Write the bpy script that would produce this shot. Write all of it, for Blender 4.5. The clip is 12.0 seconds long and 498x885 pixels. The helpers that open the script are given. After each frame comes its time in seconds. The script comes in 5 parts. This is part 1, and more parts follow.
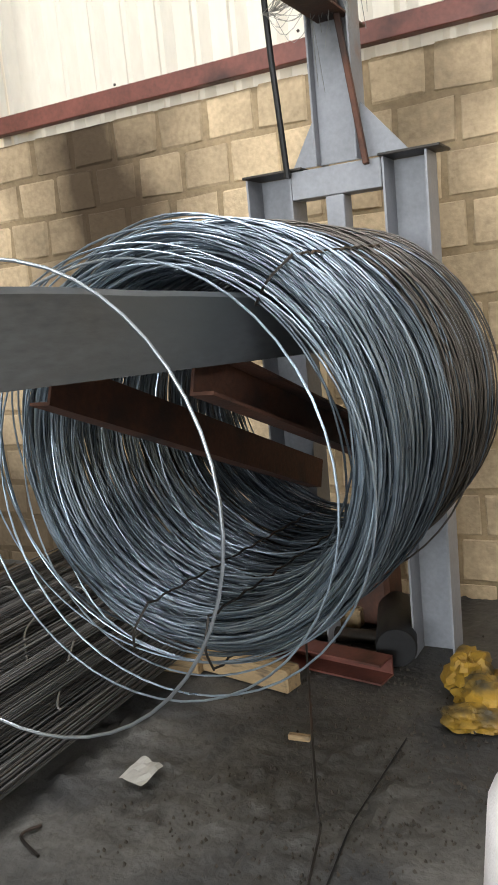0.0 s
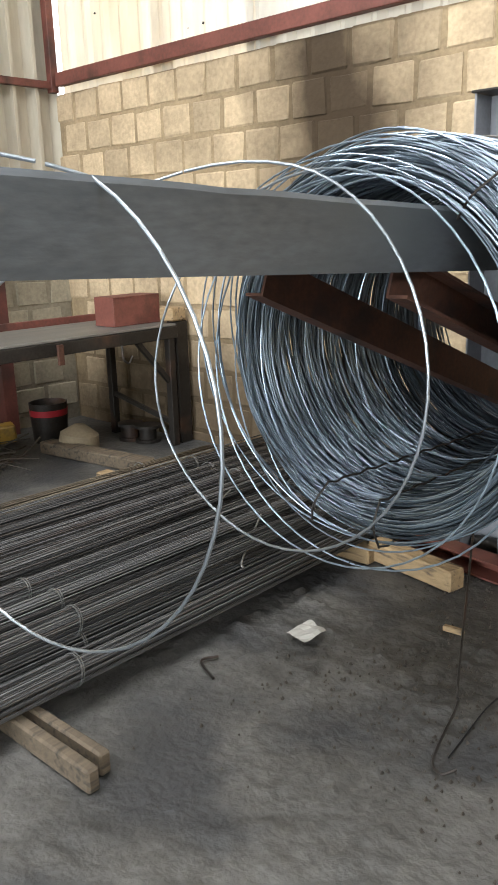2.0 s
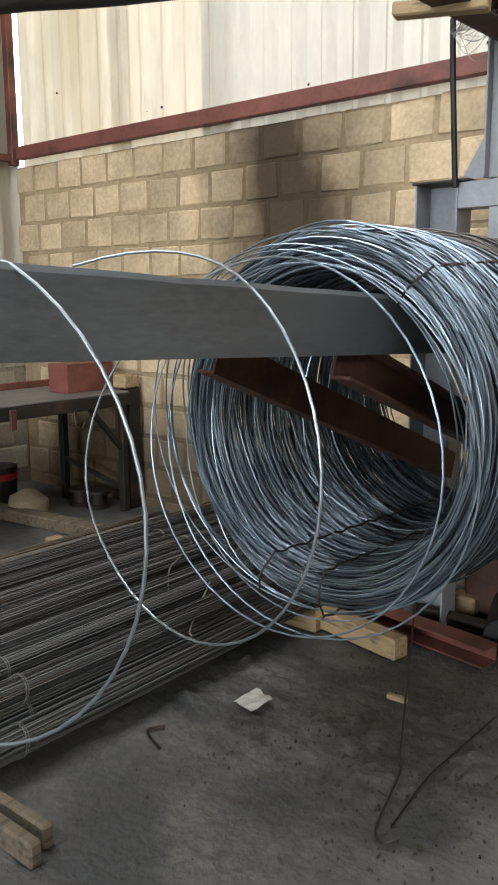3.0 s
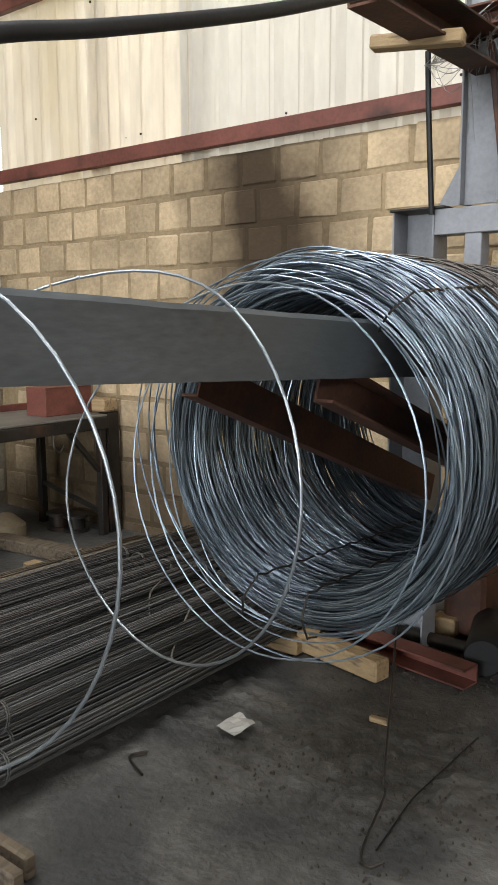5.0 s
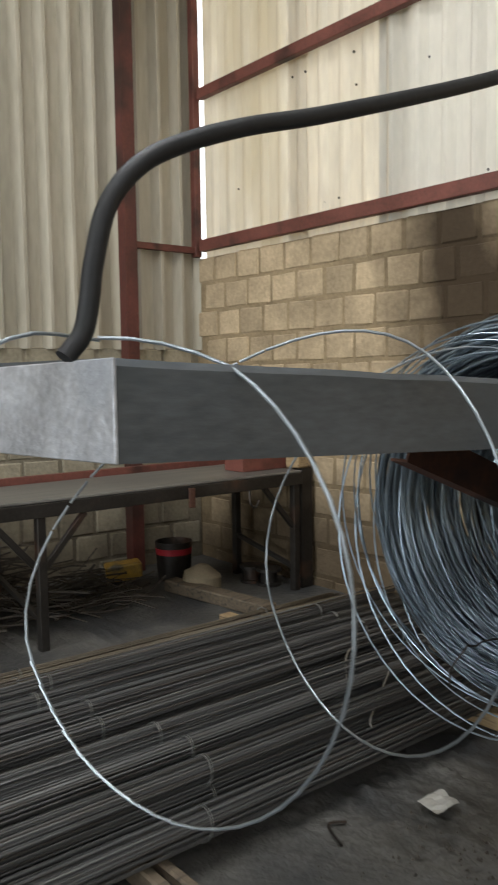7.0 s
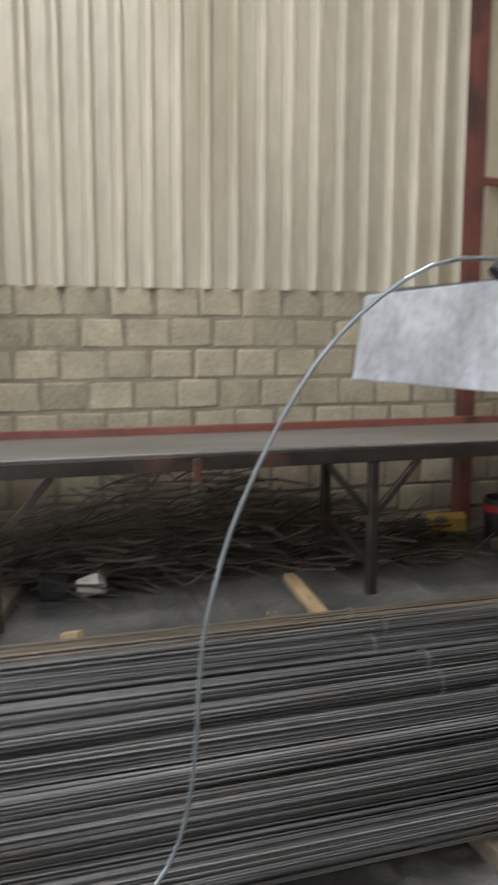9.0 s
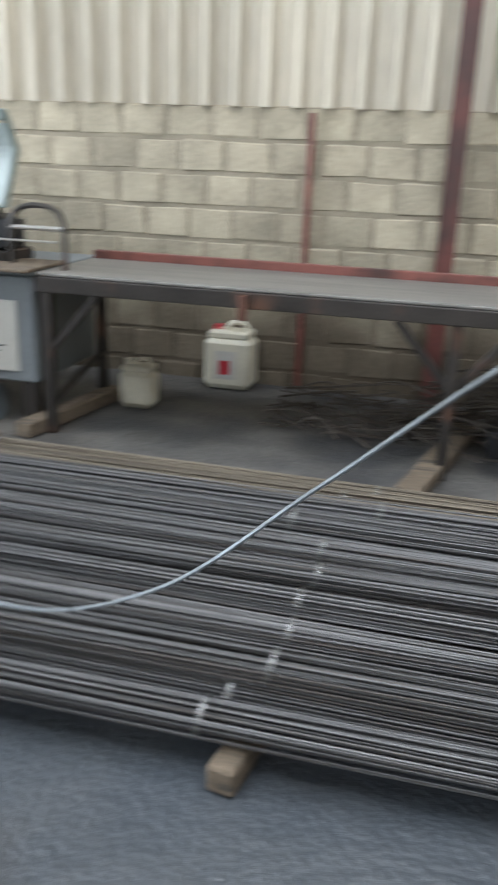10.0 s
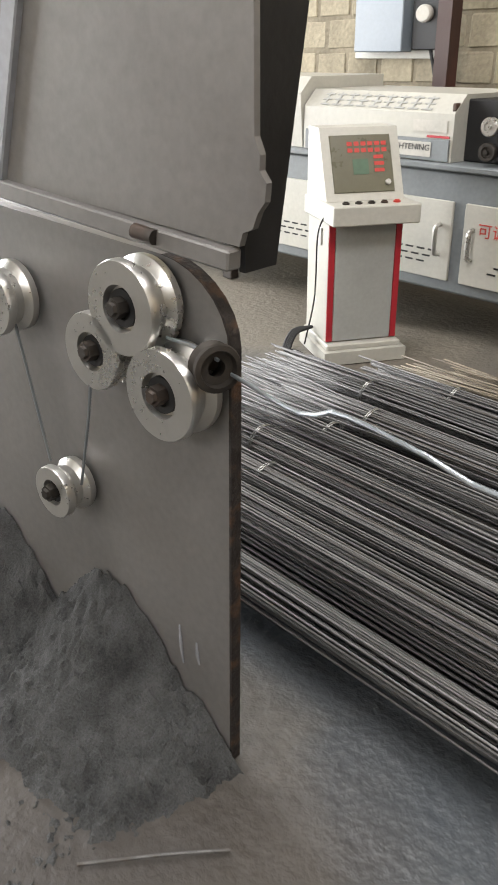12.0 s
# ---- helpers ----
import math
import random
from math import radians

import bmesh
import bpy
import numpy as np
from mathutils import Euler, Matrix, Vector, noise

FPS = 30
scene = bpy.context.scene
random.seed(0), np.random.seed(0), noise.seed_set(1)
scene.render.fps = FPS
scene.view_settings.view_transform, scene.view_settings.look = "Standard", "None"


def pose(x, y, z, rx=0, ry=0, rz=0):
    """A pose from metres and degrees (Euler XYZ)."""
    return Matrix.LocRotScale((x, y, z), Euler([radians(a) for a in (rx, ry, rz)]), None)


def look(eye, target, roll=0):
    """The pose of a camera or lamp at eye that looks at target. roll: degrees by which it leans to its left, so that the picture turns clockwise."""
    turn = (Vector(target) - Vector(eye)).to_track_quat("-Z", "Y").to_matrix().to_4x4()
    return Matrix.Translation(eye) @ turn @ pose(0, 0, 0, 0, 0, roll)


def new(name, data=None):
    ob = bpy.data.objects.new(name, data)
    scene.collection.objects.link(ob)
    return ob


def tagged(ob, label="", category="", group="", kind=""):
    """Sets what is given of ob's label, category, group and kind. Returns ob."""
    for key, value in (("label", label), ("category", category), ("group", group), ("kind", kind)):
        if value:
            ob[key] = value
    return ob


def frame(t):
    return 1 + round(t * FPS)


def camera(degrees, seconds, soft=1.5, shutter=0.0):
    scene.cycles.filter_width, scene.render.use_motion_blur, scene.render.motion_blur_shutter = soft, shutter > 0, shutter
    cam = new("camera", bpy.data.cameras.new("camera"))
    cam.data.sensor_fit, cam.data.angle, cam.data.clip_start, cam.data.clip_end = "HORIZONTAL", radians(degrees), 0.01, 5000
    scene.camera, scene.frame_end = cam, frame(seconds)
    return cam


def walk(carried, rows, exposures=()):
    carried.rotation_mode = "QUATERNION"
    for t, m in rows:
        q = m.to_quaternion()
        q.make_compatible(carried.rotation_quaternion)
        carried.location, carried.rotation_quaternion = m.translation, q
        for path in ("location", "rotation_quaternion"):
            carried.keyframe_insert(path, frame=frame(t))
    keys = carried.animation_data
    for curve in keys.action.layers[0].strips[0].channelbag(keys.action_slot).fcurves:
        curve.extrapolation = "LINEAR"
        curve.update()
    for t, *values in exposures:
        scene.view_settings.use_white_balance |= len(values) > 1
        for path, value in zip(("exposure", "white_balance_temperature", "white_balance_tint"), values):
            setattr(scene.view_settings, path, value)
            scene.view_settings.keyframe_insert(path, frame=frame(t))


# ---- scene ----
cam = camera(34.05, 12.0, 1.5, 0.45)
ROWS = [
    (0.0, -0.000, -0.000, 1.419, 27.76, -9.54, 5.48),
    (0.5, -0.010, 0.031, 1.436, 28.41, -11.59, 6.04),
    (1.0, 0.016, -0.009, 1.417, 37.97, -14.24, 6.58),
    (1.5, 0.123, -0.136, 1.400, 42.45, -14.29, 4.17),
    (2.0, 0.167, -0.186, 1.407, 42.96, -14.60, 1.77),
    (2.5, 0.207, -0.233, 1.430, 41.42, -12.53, 1.06),
    (3.0, 0.219, -0.239, 1.446, 39.74, -10.16, 0.29),
    (3.5, 0.224, -0.236, 1.448, 38.82, -9.14, -0.19),
    (3.7, 0.248, -0.221, 1.447, 37.66, -8.88, 0.14),
    (5.5, 0.202, -0.273, 1.449, 38.09, -8.40, 0.20),
    (6.0, 0.206, -0.266, 1.461, 36.57, -7.82, 0.78),
    (6.5, 0.233, -0.285, 1.473, 41.59, -6.42, 1.13),
    (7.0, 0.164, -0.317, 1.485, 50.85, -4.80, 0.81),
    (7.1, 0.154, -0.320, 1.486, 51.43, -4.52, 0.86),
    (7.2, 0.153, -0.335, 1.486, 52.48, -4.17, 0.81),
    (8.8, 0.022, -0.406, 1.453, 68.80, -6.43, -0.20),
    (9.0, -0.021, -0.408, 1.444, 72.36, -8.12, -0.22),
    (9.2, -0.061, -0.411, 1.431, 76.37, -10.30, -0.14),
    (9.5, -0.150, -0.428, 1.420, 84.34, -13.70, -1.43),
    (9.8, -0.198, -0.435, 1.407, 96.38, -17.88, -2.73),
    (10.1, -0.205, -0.468, 1.409, 108.09, -19.71, -1.71),
    (10.4, -0.251, -0.506, 1.380, 117.63, -20.15, -1.24),
    (10.5, -0.262, -0.517, 1.373, 120.30, -20.46, -1.15),
    (10.7, -0.323, -0.567, 1.368, 125.02, -21.61, -1.16),
    (11.0, -0.388, -0.628, 1.332, 130.02, -23.72, 0.18),
    (11.5, -0.554, -0.859, 1.326, 136.44, -24.83, -0.05),
    (12.0, -0.667, -1.016, 1.304, 138.57, -25.73, 0.42),
]
walk(cam, [(t, pose(x, y, z, 90 + pitch, roll, yaw)) for t, x, y, z, yaw, pitch, roll in ROWS],
     exposures=[(0.0, 0.1, 6500, 10), (0.5, 0.2, 6500, 9), (1.0, 0.5, 6500, 10), (1.5, 0.45, 6400, 10), (2.5, 0.2, 6300, 9), (3.0, -0.12, 6300, 9), (3.7, -0.1, 6450, 10),
                (5.3, -0.2, 6450, 10), (6.5, -0.3, 6400, 9), (7.2, -0.58, 6400, 8), (8.8, -0.22, 6300, 10), (9.5, 0.15, 6300, 12), (10.0, 0.3, 5850, 9), (10.5, 0.28, 6200, 9),
                (11.0, 0.1, 6550, 11), (11.5, 0.28, 6850, 12), (12.0, 0.26, 6800, 12)])

# ---- light ----
WALL_N, WALL_W, HALL_E, HALL_S, ROOF = 3.57, -5.257, 5.5, -10.0, 5.6
world = bpy.data.worlds.new("sky")
scene.world = world
world.use_nodes = True
wn = world.node_tree.nodes
sky = wn.new("ShaderNodeTexSky")
sky.sky_type, sky.sun_disc = "NISHITA", False
sky.sun_elevation, sky.sun_rotation = radians(52), radians(20)
world.node_tree.links.new(sky.outputs[0], wn["Background"].inputs[0])
wn["Background"].inputs[1].default_value = 0.15
sun = new("sun", bpy.data.lights.new("sun", "SUN"))
sun.data.energy, sun.data.angle, sun.data.color = 5.0, radians(0.5), (1.0, 0.95, 0.87)
sun.matrix_world = look((4, 12, 18), (0, 0, 0))


def opening_light(name, eye, target, w, h, power, color):
    ob = new(name, bpy.data.lights.new(name, "AREA"))
    ob.data.shape, ob.data.size, ob.data.size_y, ob.data.energy, ob.data.color = "RECTANGLE", w, h, power, color
    ob.matrix_world = look(eye, target)
    return ob


opening_light("gate_daylight", (-1.2, HALL_S + 0.05, 2.1), (-1.2, 0, 2.0), 7.0, 4.0, 1180, (0.93, 0.97, 1.0))
opening_light("skylight_daylight_a", (-1.3, 0.5, ROOF - 0.03), (-1.3, 0.5, 0), 5.0, 0.8, 280, (0.97, 0.98, 1.0))
opening_light("skylight_daylight_b", (-0.7, -3.2, ROOF - 0.03), (-0.7, -3.2, 0), 5.0, 0.8, 230, (0.97, 0.98, 1.0))
opening_light("side_daylight", (HALL_E - 0.05, -1.5, 3.9), (0, -1.5, 2.8), 6.0, 1.4, 170, (1.0, 0.98, 0.95))


# ---- materials ----
def srgb(h):
    c = [int(h[i:i + 2], 16) / 255 for i in (0, 2, 4)]
    return [((v + 0.055) / 1.055) ** 2.4 if v > 0.04 else v / 12.92 for v in c] + [1.0]


def material(name, base, rough=0.6, metal=0.0, dark=0.6, light=1.2, scale=6.0, fine=60.0, bump=0.2, stretch=(1, 1, 1),
             spread=0.0, rust=None, rust_at=0.62, transmit=0.0, alpha=None, spec=0.5, relief=0.01):
    """Base colour broken up at two scales, roughness with it, fine relief, optional rust or dirt patches."""
    m = bpy.data.materials.new(name)
    m.use_nodes = True
    nt, b = m.node_tree, m.node_tree.nodes["Principled BSDF"]
    N, L = nt.nodes.new, nt.links.new
    geo = N("ShaderNodeNewGeometry")
    mapping = N("ShaderNodeMapping")
    mapping.inputs["Scale"].default_value = stretch
    tex = N("ShaderNodeTexCoord")
    info = N("ShaderNodeObjectInfo")
    off = N("ShaderNodeVectorMath")
    off.operation = "ADD"
    mul = N("ShaderNodeVectorMath")
    mul.operation = "SCALE"
    mul.inputs[0].default_value = (17.0, 31.0, 23.0)
    L(info.outputs["Random"], mul.inputs["Scale"])
    L(tex.outputs["Object"], off.inputs[0])
    L(mul.outputs[0], off.inputs[1])
    L(off.outputs[0], mapping.inputs[0])
    big, small = N("ShaderNodeTexNoise"), N("ShaderNodeTexNoise")
    for n, s, d in ((big, scale, 5), (small, fine, 4)):
        n.inputs["Scale"].default_value, n.inputs["Detail"].default_value = s, d
        L(mapping.outputs[0], n.inputs["Vector"])
    ramp = N("ShaderNodeValToRGB")
    c = srgb(base)
    ramp.color_ramp.elements[0].position, ramp.color_ramp.elements[1].position = 0.32, 0.68
    ramp.color_ramp.elements[0].color = [v * dark for v in c[:3]] + [1]
    ramp.color_ramp.elements[1].color = [min(v * light, 0.95) for v in c[:3]] + [1]
    mix = N("ShaderNodeMath")
    mix.operation = "MULTIPLY_ADD"
    mix.inputs[1].default_value = 0.4
    half = N("ShaderNodeMath")
    half.operation = "MULTIPLY"
    half.inputs[1].default_value = 0.6
    L(big.outputs[0], half.inputs[0])
    L(small.outputs[0], mix.inputs[0])
    L(half.outputs[0], mix.inputs[2])
    L(mix.outputs[0], ramp.inputs[0])
    out = ramp.outputs[0]
    if spread:
        hsv = N("ShaderNodeHueSaturation")
        rng = N("ShaderNodeMapRange")
        rng.inputs["To Min"].default_value, rng.inputs["To Max"].default_value = 1 - spread, 1 + spread
        L(info.outputs["Random"], rng.inputs[0])
        L(rng.outputs[0], hsv.inputs["Value"])
        L(out, hsv.inputs["Color"])
        out = hsv.outputs[0]
    if rust:
        rn = N("ShaderNodeTexNoise")
        rn.inputs["Scale"].default_value, rn.inputs["Detail"].default_value = scale * 0.7, 8
        L(mapping.outputs[0], rn.inputs["Vector"])
        rr = N("ShaderNodeMapRange")
        rr.inputs["From Min"].default_value, rr.inputs["From Max"].default_value = rust_at - 0.06, rust_at + 0.08
        L(rn.outputs[0], rr.inputs[0])
        rm = N("ShaderNodeMix")
        rm.data_type = "RGBA"
        L(rr.outputs[0], rm.inputs["Factor"])
        L(out, rm.inputs["A"])
        rm.inputs["B"].default_value = srgb(rust)
        out = rm.outputs["Result"]
        if metal:
            mm = N("ShaderNodeMath")
            mm.operation = "MULTIPLY_ADD"
            mm.inputs[1].default_value, mm.inputs[2].default_value = -metal, metal
            L(rr.outputs[0], mm.inputs[0])
            L(mm.outputs[0], b.inputs["Metallic"])
    L(out, b.inputs["Base Color"])
    if not (rust and metal):
        b.inputs["Metallic"].default_value = metal
    rg = N("ShaderNodeMapRange")
    rg.inputs["To Min"].default_value, rg.inputs["To Max"].default_value = max(rough - 0.15, 0.05), min(rough + 0.15, 1)
    L(mix.outputs[0], rg.inputs[0])
    L(rg.outputs[0], b.inputs["Roughness"])
    b.inputs["Specular IOR Level"].default_value = spec
    if bump:
        bp = N("ShaderNodeBump")
        bp.inputs["Strength"].default_value, bp.inputs["Distance"].default_value = bump, relief
        L(mix.outputs[0], bp.inputs["Height"])
        L(bp.outputs[0], b.inputs["Normal"])
    if transmit:
        tr = N("ShaderNodeBsdfTranslucent")
        L(out, tr.inputs[0])
        ms = N("ShaderNodeMixShader")
        ms.inputs[0].default_value = transmit
        L(b.outputs[0], ms.inputs[1])
        L(tr.outputs[0], ms.inputs[2])
        L(ms.outputs[0], nt.nodes["Material Output"].inputs[0])
    if alpha is not None:
        b.inputs["Transmission Weight"].default_value = alpha
    return m


def stained_block(name, base, soot_and_dark):
    """Concrete block: tint by piece, pores, and sooty stains and darker bases at fixed places on the wall."""
    m = material(name, base, 0.92, 0, 0.62, 1.2, 3.6, 40, 0.8, spread=0.13, spec=0.2, relief=0.016)
    nt = m.node_tree
    N, L = nt.nodes.new, nt.links.new
    b = nt.nodes["Principled BSDF"]
    src = b.inputs["Base Color"].links[0].from_socket
    geo = N("ShaderNodeNewGeometry")
    nz = N("ShaderNodeTexNoise")
    nz.inputs["Scale"].default_value, nz.inputs["Detail"].default_value = 2.6, 8
    L(geo.outputs["Position"], nz.inputs["Vector"])
    last = None
    for (x, y, z), (rx, rz), depth in soot_and_dark:
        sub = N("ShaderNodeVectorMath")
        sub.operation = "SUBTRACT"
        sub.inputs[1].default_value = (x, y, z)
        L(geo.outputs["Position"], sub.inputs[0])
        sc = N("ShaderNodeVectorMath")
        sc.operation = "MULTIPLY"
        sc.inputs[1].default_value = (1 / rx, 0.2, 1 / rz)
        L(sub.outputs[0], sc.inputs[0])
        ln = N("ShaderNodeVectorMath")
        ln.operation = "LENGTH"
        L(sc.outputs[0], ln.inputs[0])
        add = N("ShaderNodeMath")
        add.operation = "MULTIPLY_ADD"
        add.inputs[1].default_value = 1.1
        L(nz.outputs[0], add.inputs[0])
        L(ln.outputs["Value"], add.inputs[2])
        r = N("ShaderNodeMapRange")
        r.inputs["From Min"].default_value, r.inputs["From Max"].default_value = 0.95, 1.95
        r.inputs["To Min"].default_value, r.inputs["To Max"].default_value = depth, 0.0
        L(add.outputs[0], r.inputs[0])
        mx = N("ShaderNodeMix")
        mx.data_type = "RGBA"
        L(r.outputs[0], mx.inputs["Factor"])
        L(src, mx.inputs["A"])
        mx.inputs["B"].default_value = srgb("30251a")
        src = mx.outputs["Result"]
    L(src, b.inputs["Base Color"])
    return m


def oily_floor():
    """Trodden concrete with dust, and dark glossy oil with ragged edges before the rod bundles, its bluish sky sheen
    painted into the colour.
    """
    m = material("oily_concrete", "565450", 0.6, 0, 0.45, 1.4, 2.6, 30, 0.9, rust="3a3a3a", rust_at=0.54, spec=0.4, relief=0.026)
    nt = m.node_tree
    N, L = nt.nodes.new, nt.links.new
    b = nt.nodes["Principled BSDF"]
    geo, nz, sep = N("ShaderNodeNewGeometry"), N("ShaderNodeTexNoise"), N("ShaderNodeSeparateXYZ")
    nz.inputs["Scale"].default_value, nz.inputs["Detail"].default_value = 1.7, 9
    L(geo.outputs["Position"], nz.inputs["Vector"])
    L(geo.outputs["Position"], sep.inputs[0])
    edge = N("ShaderNodeMath")
    edge.operation = "MULTIPLY_ADD"
    edge.inputs[1].default_value = 2.2
    L(nz.outputs[0], edge.inputs[0])
    L(sep.outputs["Y"], edge.inputs[2])
    sheen_film = N("ShaderNodeMapRange")
    sheen_film.inputs["From Min"].default_value, sheen_film.inputs["From Max"].default_value = 1.0, 1.35
    sheen_film.inputs["To Min"].default_value, sheen_film.inputs["To Max"].default_value = 0.8, 0.0
    L(edge.outputs[0], sheen_film.inputs[0])
    side, part_of = N("ShaderNodeMapRange"), N("ShaderNodeMath")
    # the film stops at a ragged line before the heap
    line = N("ShaderNodeMath")
    line.operation = "MULTIPLY_ADD"
    line.inputs[1].default_value = 0.45
    L(nz.outputs[0], line.inputs[0])
    slant = N("ShaderNodeMath")
    slant.operation = "MULTIPLY_ADD"
    slant.inputs[1].default_value = -1.15
    L(sep.outputs["X"], slant.inputs[0])
    L(sep.outputs["Y"], slant.inputs[2])
    L(slant.outputs[0], line.inputs[2])
    side.inputs["From Min"].default_value, side.inputs["From Max"].default_value = 0.17, 0.29
    L(line.outputs[0], side.inputs[0])
    behind, west, either, both = N("ShaderNodeMapRange"), N("ShaderNodeMapRange"), N("ShaderNodeMath"), N("ShaderNodeMath")
    behind.inputs["From Min"].default_value, behind.inputs["From Max"].default_value = -1.60, -1.70
    west.inputs["From Min"].default_value, west.inputs["From Max"].default_value = -3.5, -3.1
    for n in (behind, west):
        L(sep.outputs["X"], n.inputs[0])
    either.operation, both.operation = "MAXIMUM", "MULTIPLY"
    L(side.outputs[0], either.inputs[0])
    L(behind.outputs[0], either.inputs[1])
    L(either.outputs[0], both.inputs[0])
    L(west.outputs[0], both.inputs[1])
    side = both
    part_of.operation = "MULTIPLY"
    L(sheen_film.outputs[0], part_of.inputs[0])
    L(side.outputs[0], part_of.inputs[1])
    sheen_film = part_of
    # bluish base colour paints the sky's reflection into the oil
    for socket, value in (("Base Color", srgb("41464b")), ("Roughness", 0.3)):
        mx = N("ShaderNodeMix")
        mx.data_type = "RGBA" if socket == "Base Color" else "FLOAT"
        ends = [s for s in mx.inputs if s.enabled]
        L(sheen_film.outputs[0], ends[0])
        L(b.inputs[socket].links[0].from_socket, ends[1])
        ends[2].default_value = value
        L([s for s in mx.outputs if s.enabled][0], b.inputs[socket])
    # pale dust trodden off the rods and the machine, brown dust round the scale heap
    for (cx, cy), (rx, ry), tint in (((-4.0, -4.4), (1.5, 1.9), "746d61"), ((-1.0, -1.9), (0.68, 0.78), "3b3631")):
        sub, sc, ln = N("ShaderNodeVectorMath"), N("ShaderNodeVectorMath"), N("ShaderNodeVectorMath")
        sub.operation, sc.operation, ln.operation = "SUBTRACT", "MULTIPLY", "LENGTH"
        sub.inputs[1].default_value, sc.inputs[1].default_value = (cx, cy, 0), (1 / rx, 1 / ry, 0)
        L(geo.outputs["Position"], sub.inputs[0])
        L(sub.outputs[0], sc.inputs[0])
        L(sc.outputs[0], ln.inputs[0])
        rag = N("ShaderNodeMath")
        rag.operation = "MULTIPLY_ADD"
        rag.inputs[1].default_value = 0.9
        L(nz.outputs[0], rag.inputs[0])
        L(ln.outputs["Value"], rag.inputs[2])
        r = N("ShaderNodeMapRange")
        r.inputs["From Min"].default_value, r.inputs["From Max"].default_value = 1.1, 1.6
        r.inputs["To Min"].default_value, r.inputs["To Max"].default_value = 0.75, 0.0
        L(rag.outputs[0], r.inputs[0])
        mx = N("ShaderNodeMix")
        mx.data_type = "RGBA"
        L(r.outputs[0], mx.inputs["Factor"])
        L(b.inputs["Base Color"].links[0].from_socket, mx.inputs["A"])
        mx.inputs["B"].default_value = srgb(tint)
        L(mx.outputs["Result"], b.inputs["Base Color"])
    return m


M_FLOOR = oily_floor()
# sooty stains high on the north wall; its last entry darkens the foot
SOOT_AND_BASE_N = [((-2.68, WALL_N, 2.0), (0.52, 0.8), 0.93), ((-0.95, WALL_N, 2.2), (0.25, 0.3), 0.5), ((-3.9, WALL_N, 0.2), (2.0, 0.5), 0.8)]
# west wall only gets darker towards the bottom, along its length
DARK_BASE_W = [((-5.2, -1.0, 0.1), (9.0, 0.5), 0.75)]
M_BLOCK_N = stained_block("block_sandy", "baa586", SOOT_AND_BASE_N)
M_BLOCK_W = stained_block("block_grey_sandy", "9b927e", DARK_BASE_W)
M_MORTAR_N = stained_block("mortar_sandy", "9a876a", SOOT_AND_BASE_N)
M_MORTAR_W = stained_block("mortar_grey", "8d8472", DARK_BASE_W)
M_MORTAR = material("mortar", "a3947a", 0.95, 0, 0.6, 1.1, 9, 80, 0.6, spec=0.2)
M_SHEET_N = material("cream_translucent_sheet", "e6e2d8", 0.5, 0, 0.88, 1.05, 1.5, 30, 0.08, (1, 1, 0.3), transmit=0.5)
M_SHEET_W = material("zinc_sheet", "b5ad9b", 0.45, 0.1, 0.76, 1.12, 1.6, 25, 0.08, (1, 1, 0.2), rust="988d78", rust_at=0.64)
M_SHEET_OLD = material("cream_weathered_sheet", "eee7d8", 0.6, 0, 0.82, 1.06, 1.6, 22, 0.1, (1, 1, 0.22), rust="d6ccb4", rust_at=0.62, transmit=0.58)
M_ROOF = material("roof_sheet", "8f8c84", 0.55, 0.3, 0.8, 1.1, 1.2, 25, 0.1)
M_RED = material("red_oxide_paint", "6e4036", 0.55, 0, 0.6, 1.25, 5, 50, 0.25, rust="3a221c", rust_at=0.6)
M_SOOTY_RED = material("sooty_red_paint", "5e332b", 0.6, 0, 0.5, 1.2, 3, 50, 0.25, rust="38221c", rust_at=0.54)
M_GREY_STEEL = material("grey_primer_steel", "8b8d92", 0.5, 0.0, 0.75, 1.12, 4, 60, 0.15, rust="8a5a3c", rust_at=0.7)
M_DARK_STEEL = material("dark_mill_steel", "3a3632", 0.5, 0.6, 0.6, 1.3, 5, 60, 0.2, rust="4a3122", rust_at=0.62)
M_BEAM = material("galvanised_beam", "585c60", 0.44, 0.45, 0.62, 1.3, 5.5, 60, 0.15, (1, 0.35, 1.4), rust="43484b", rust_at=0.55)
M_BEAM_END = material("bright_cut_plate", "c6c8ce", 0.38, 0.6, 0.6, 1.25, 9, 60, 0.6, rust="8f9196", rust_at=0.62)
M_WIRE = material("drawn_wire", "84919c", 0.32, 0.84, 0.66, 1.2, 6, 40, 0.03, spread=0.55)
M_WIRE_OLD = material("dull_brown_wire", "55504a", 0.45, 0.6, 0.6, 1.25, 5, 40, 0.05, spread=0.4)
M_WIRE_NEW = material("bright_wire", "99a0a5", 0.36, 0.85, 0.94, 1.04, 3, 20, 0)
M_ROD = material("straightened_rod", "646362", 0.52, 0.45, 0.45, 1.35, 5, 70, 0.15, (6, 0.3, 6), spread=0.4, rust="3f3934", rust_at=0.58)
M_ROD_TAN = material("dusty_rod", "7a7060", 0.6, 0.35, 0.5, 1.3, 5, 70, 0.15, (6, 0.3, 6), spread=0.3, rust="51463a", rust_at=0.58)
M_TIE = material("tie_wire", "8f8f8c", 0.4, 0.8, 0.7, 1.2, 30, 90, 0)
M_RUST = material("rusted_channel", "58392b", 0.72, 0.2, 0.5, 1.35, 6, 60, 0.45, rust="30201a", rust_at=0.55)
M_TIMBER = material("pale_timber", "a58c68", 0.8, 0, 0.65, 1.15, 7, 60, 0.4, (1, 8, 8), rust="4f4438", rust_at=0.62)
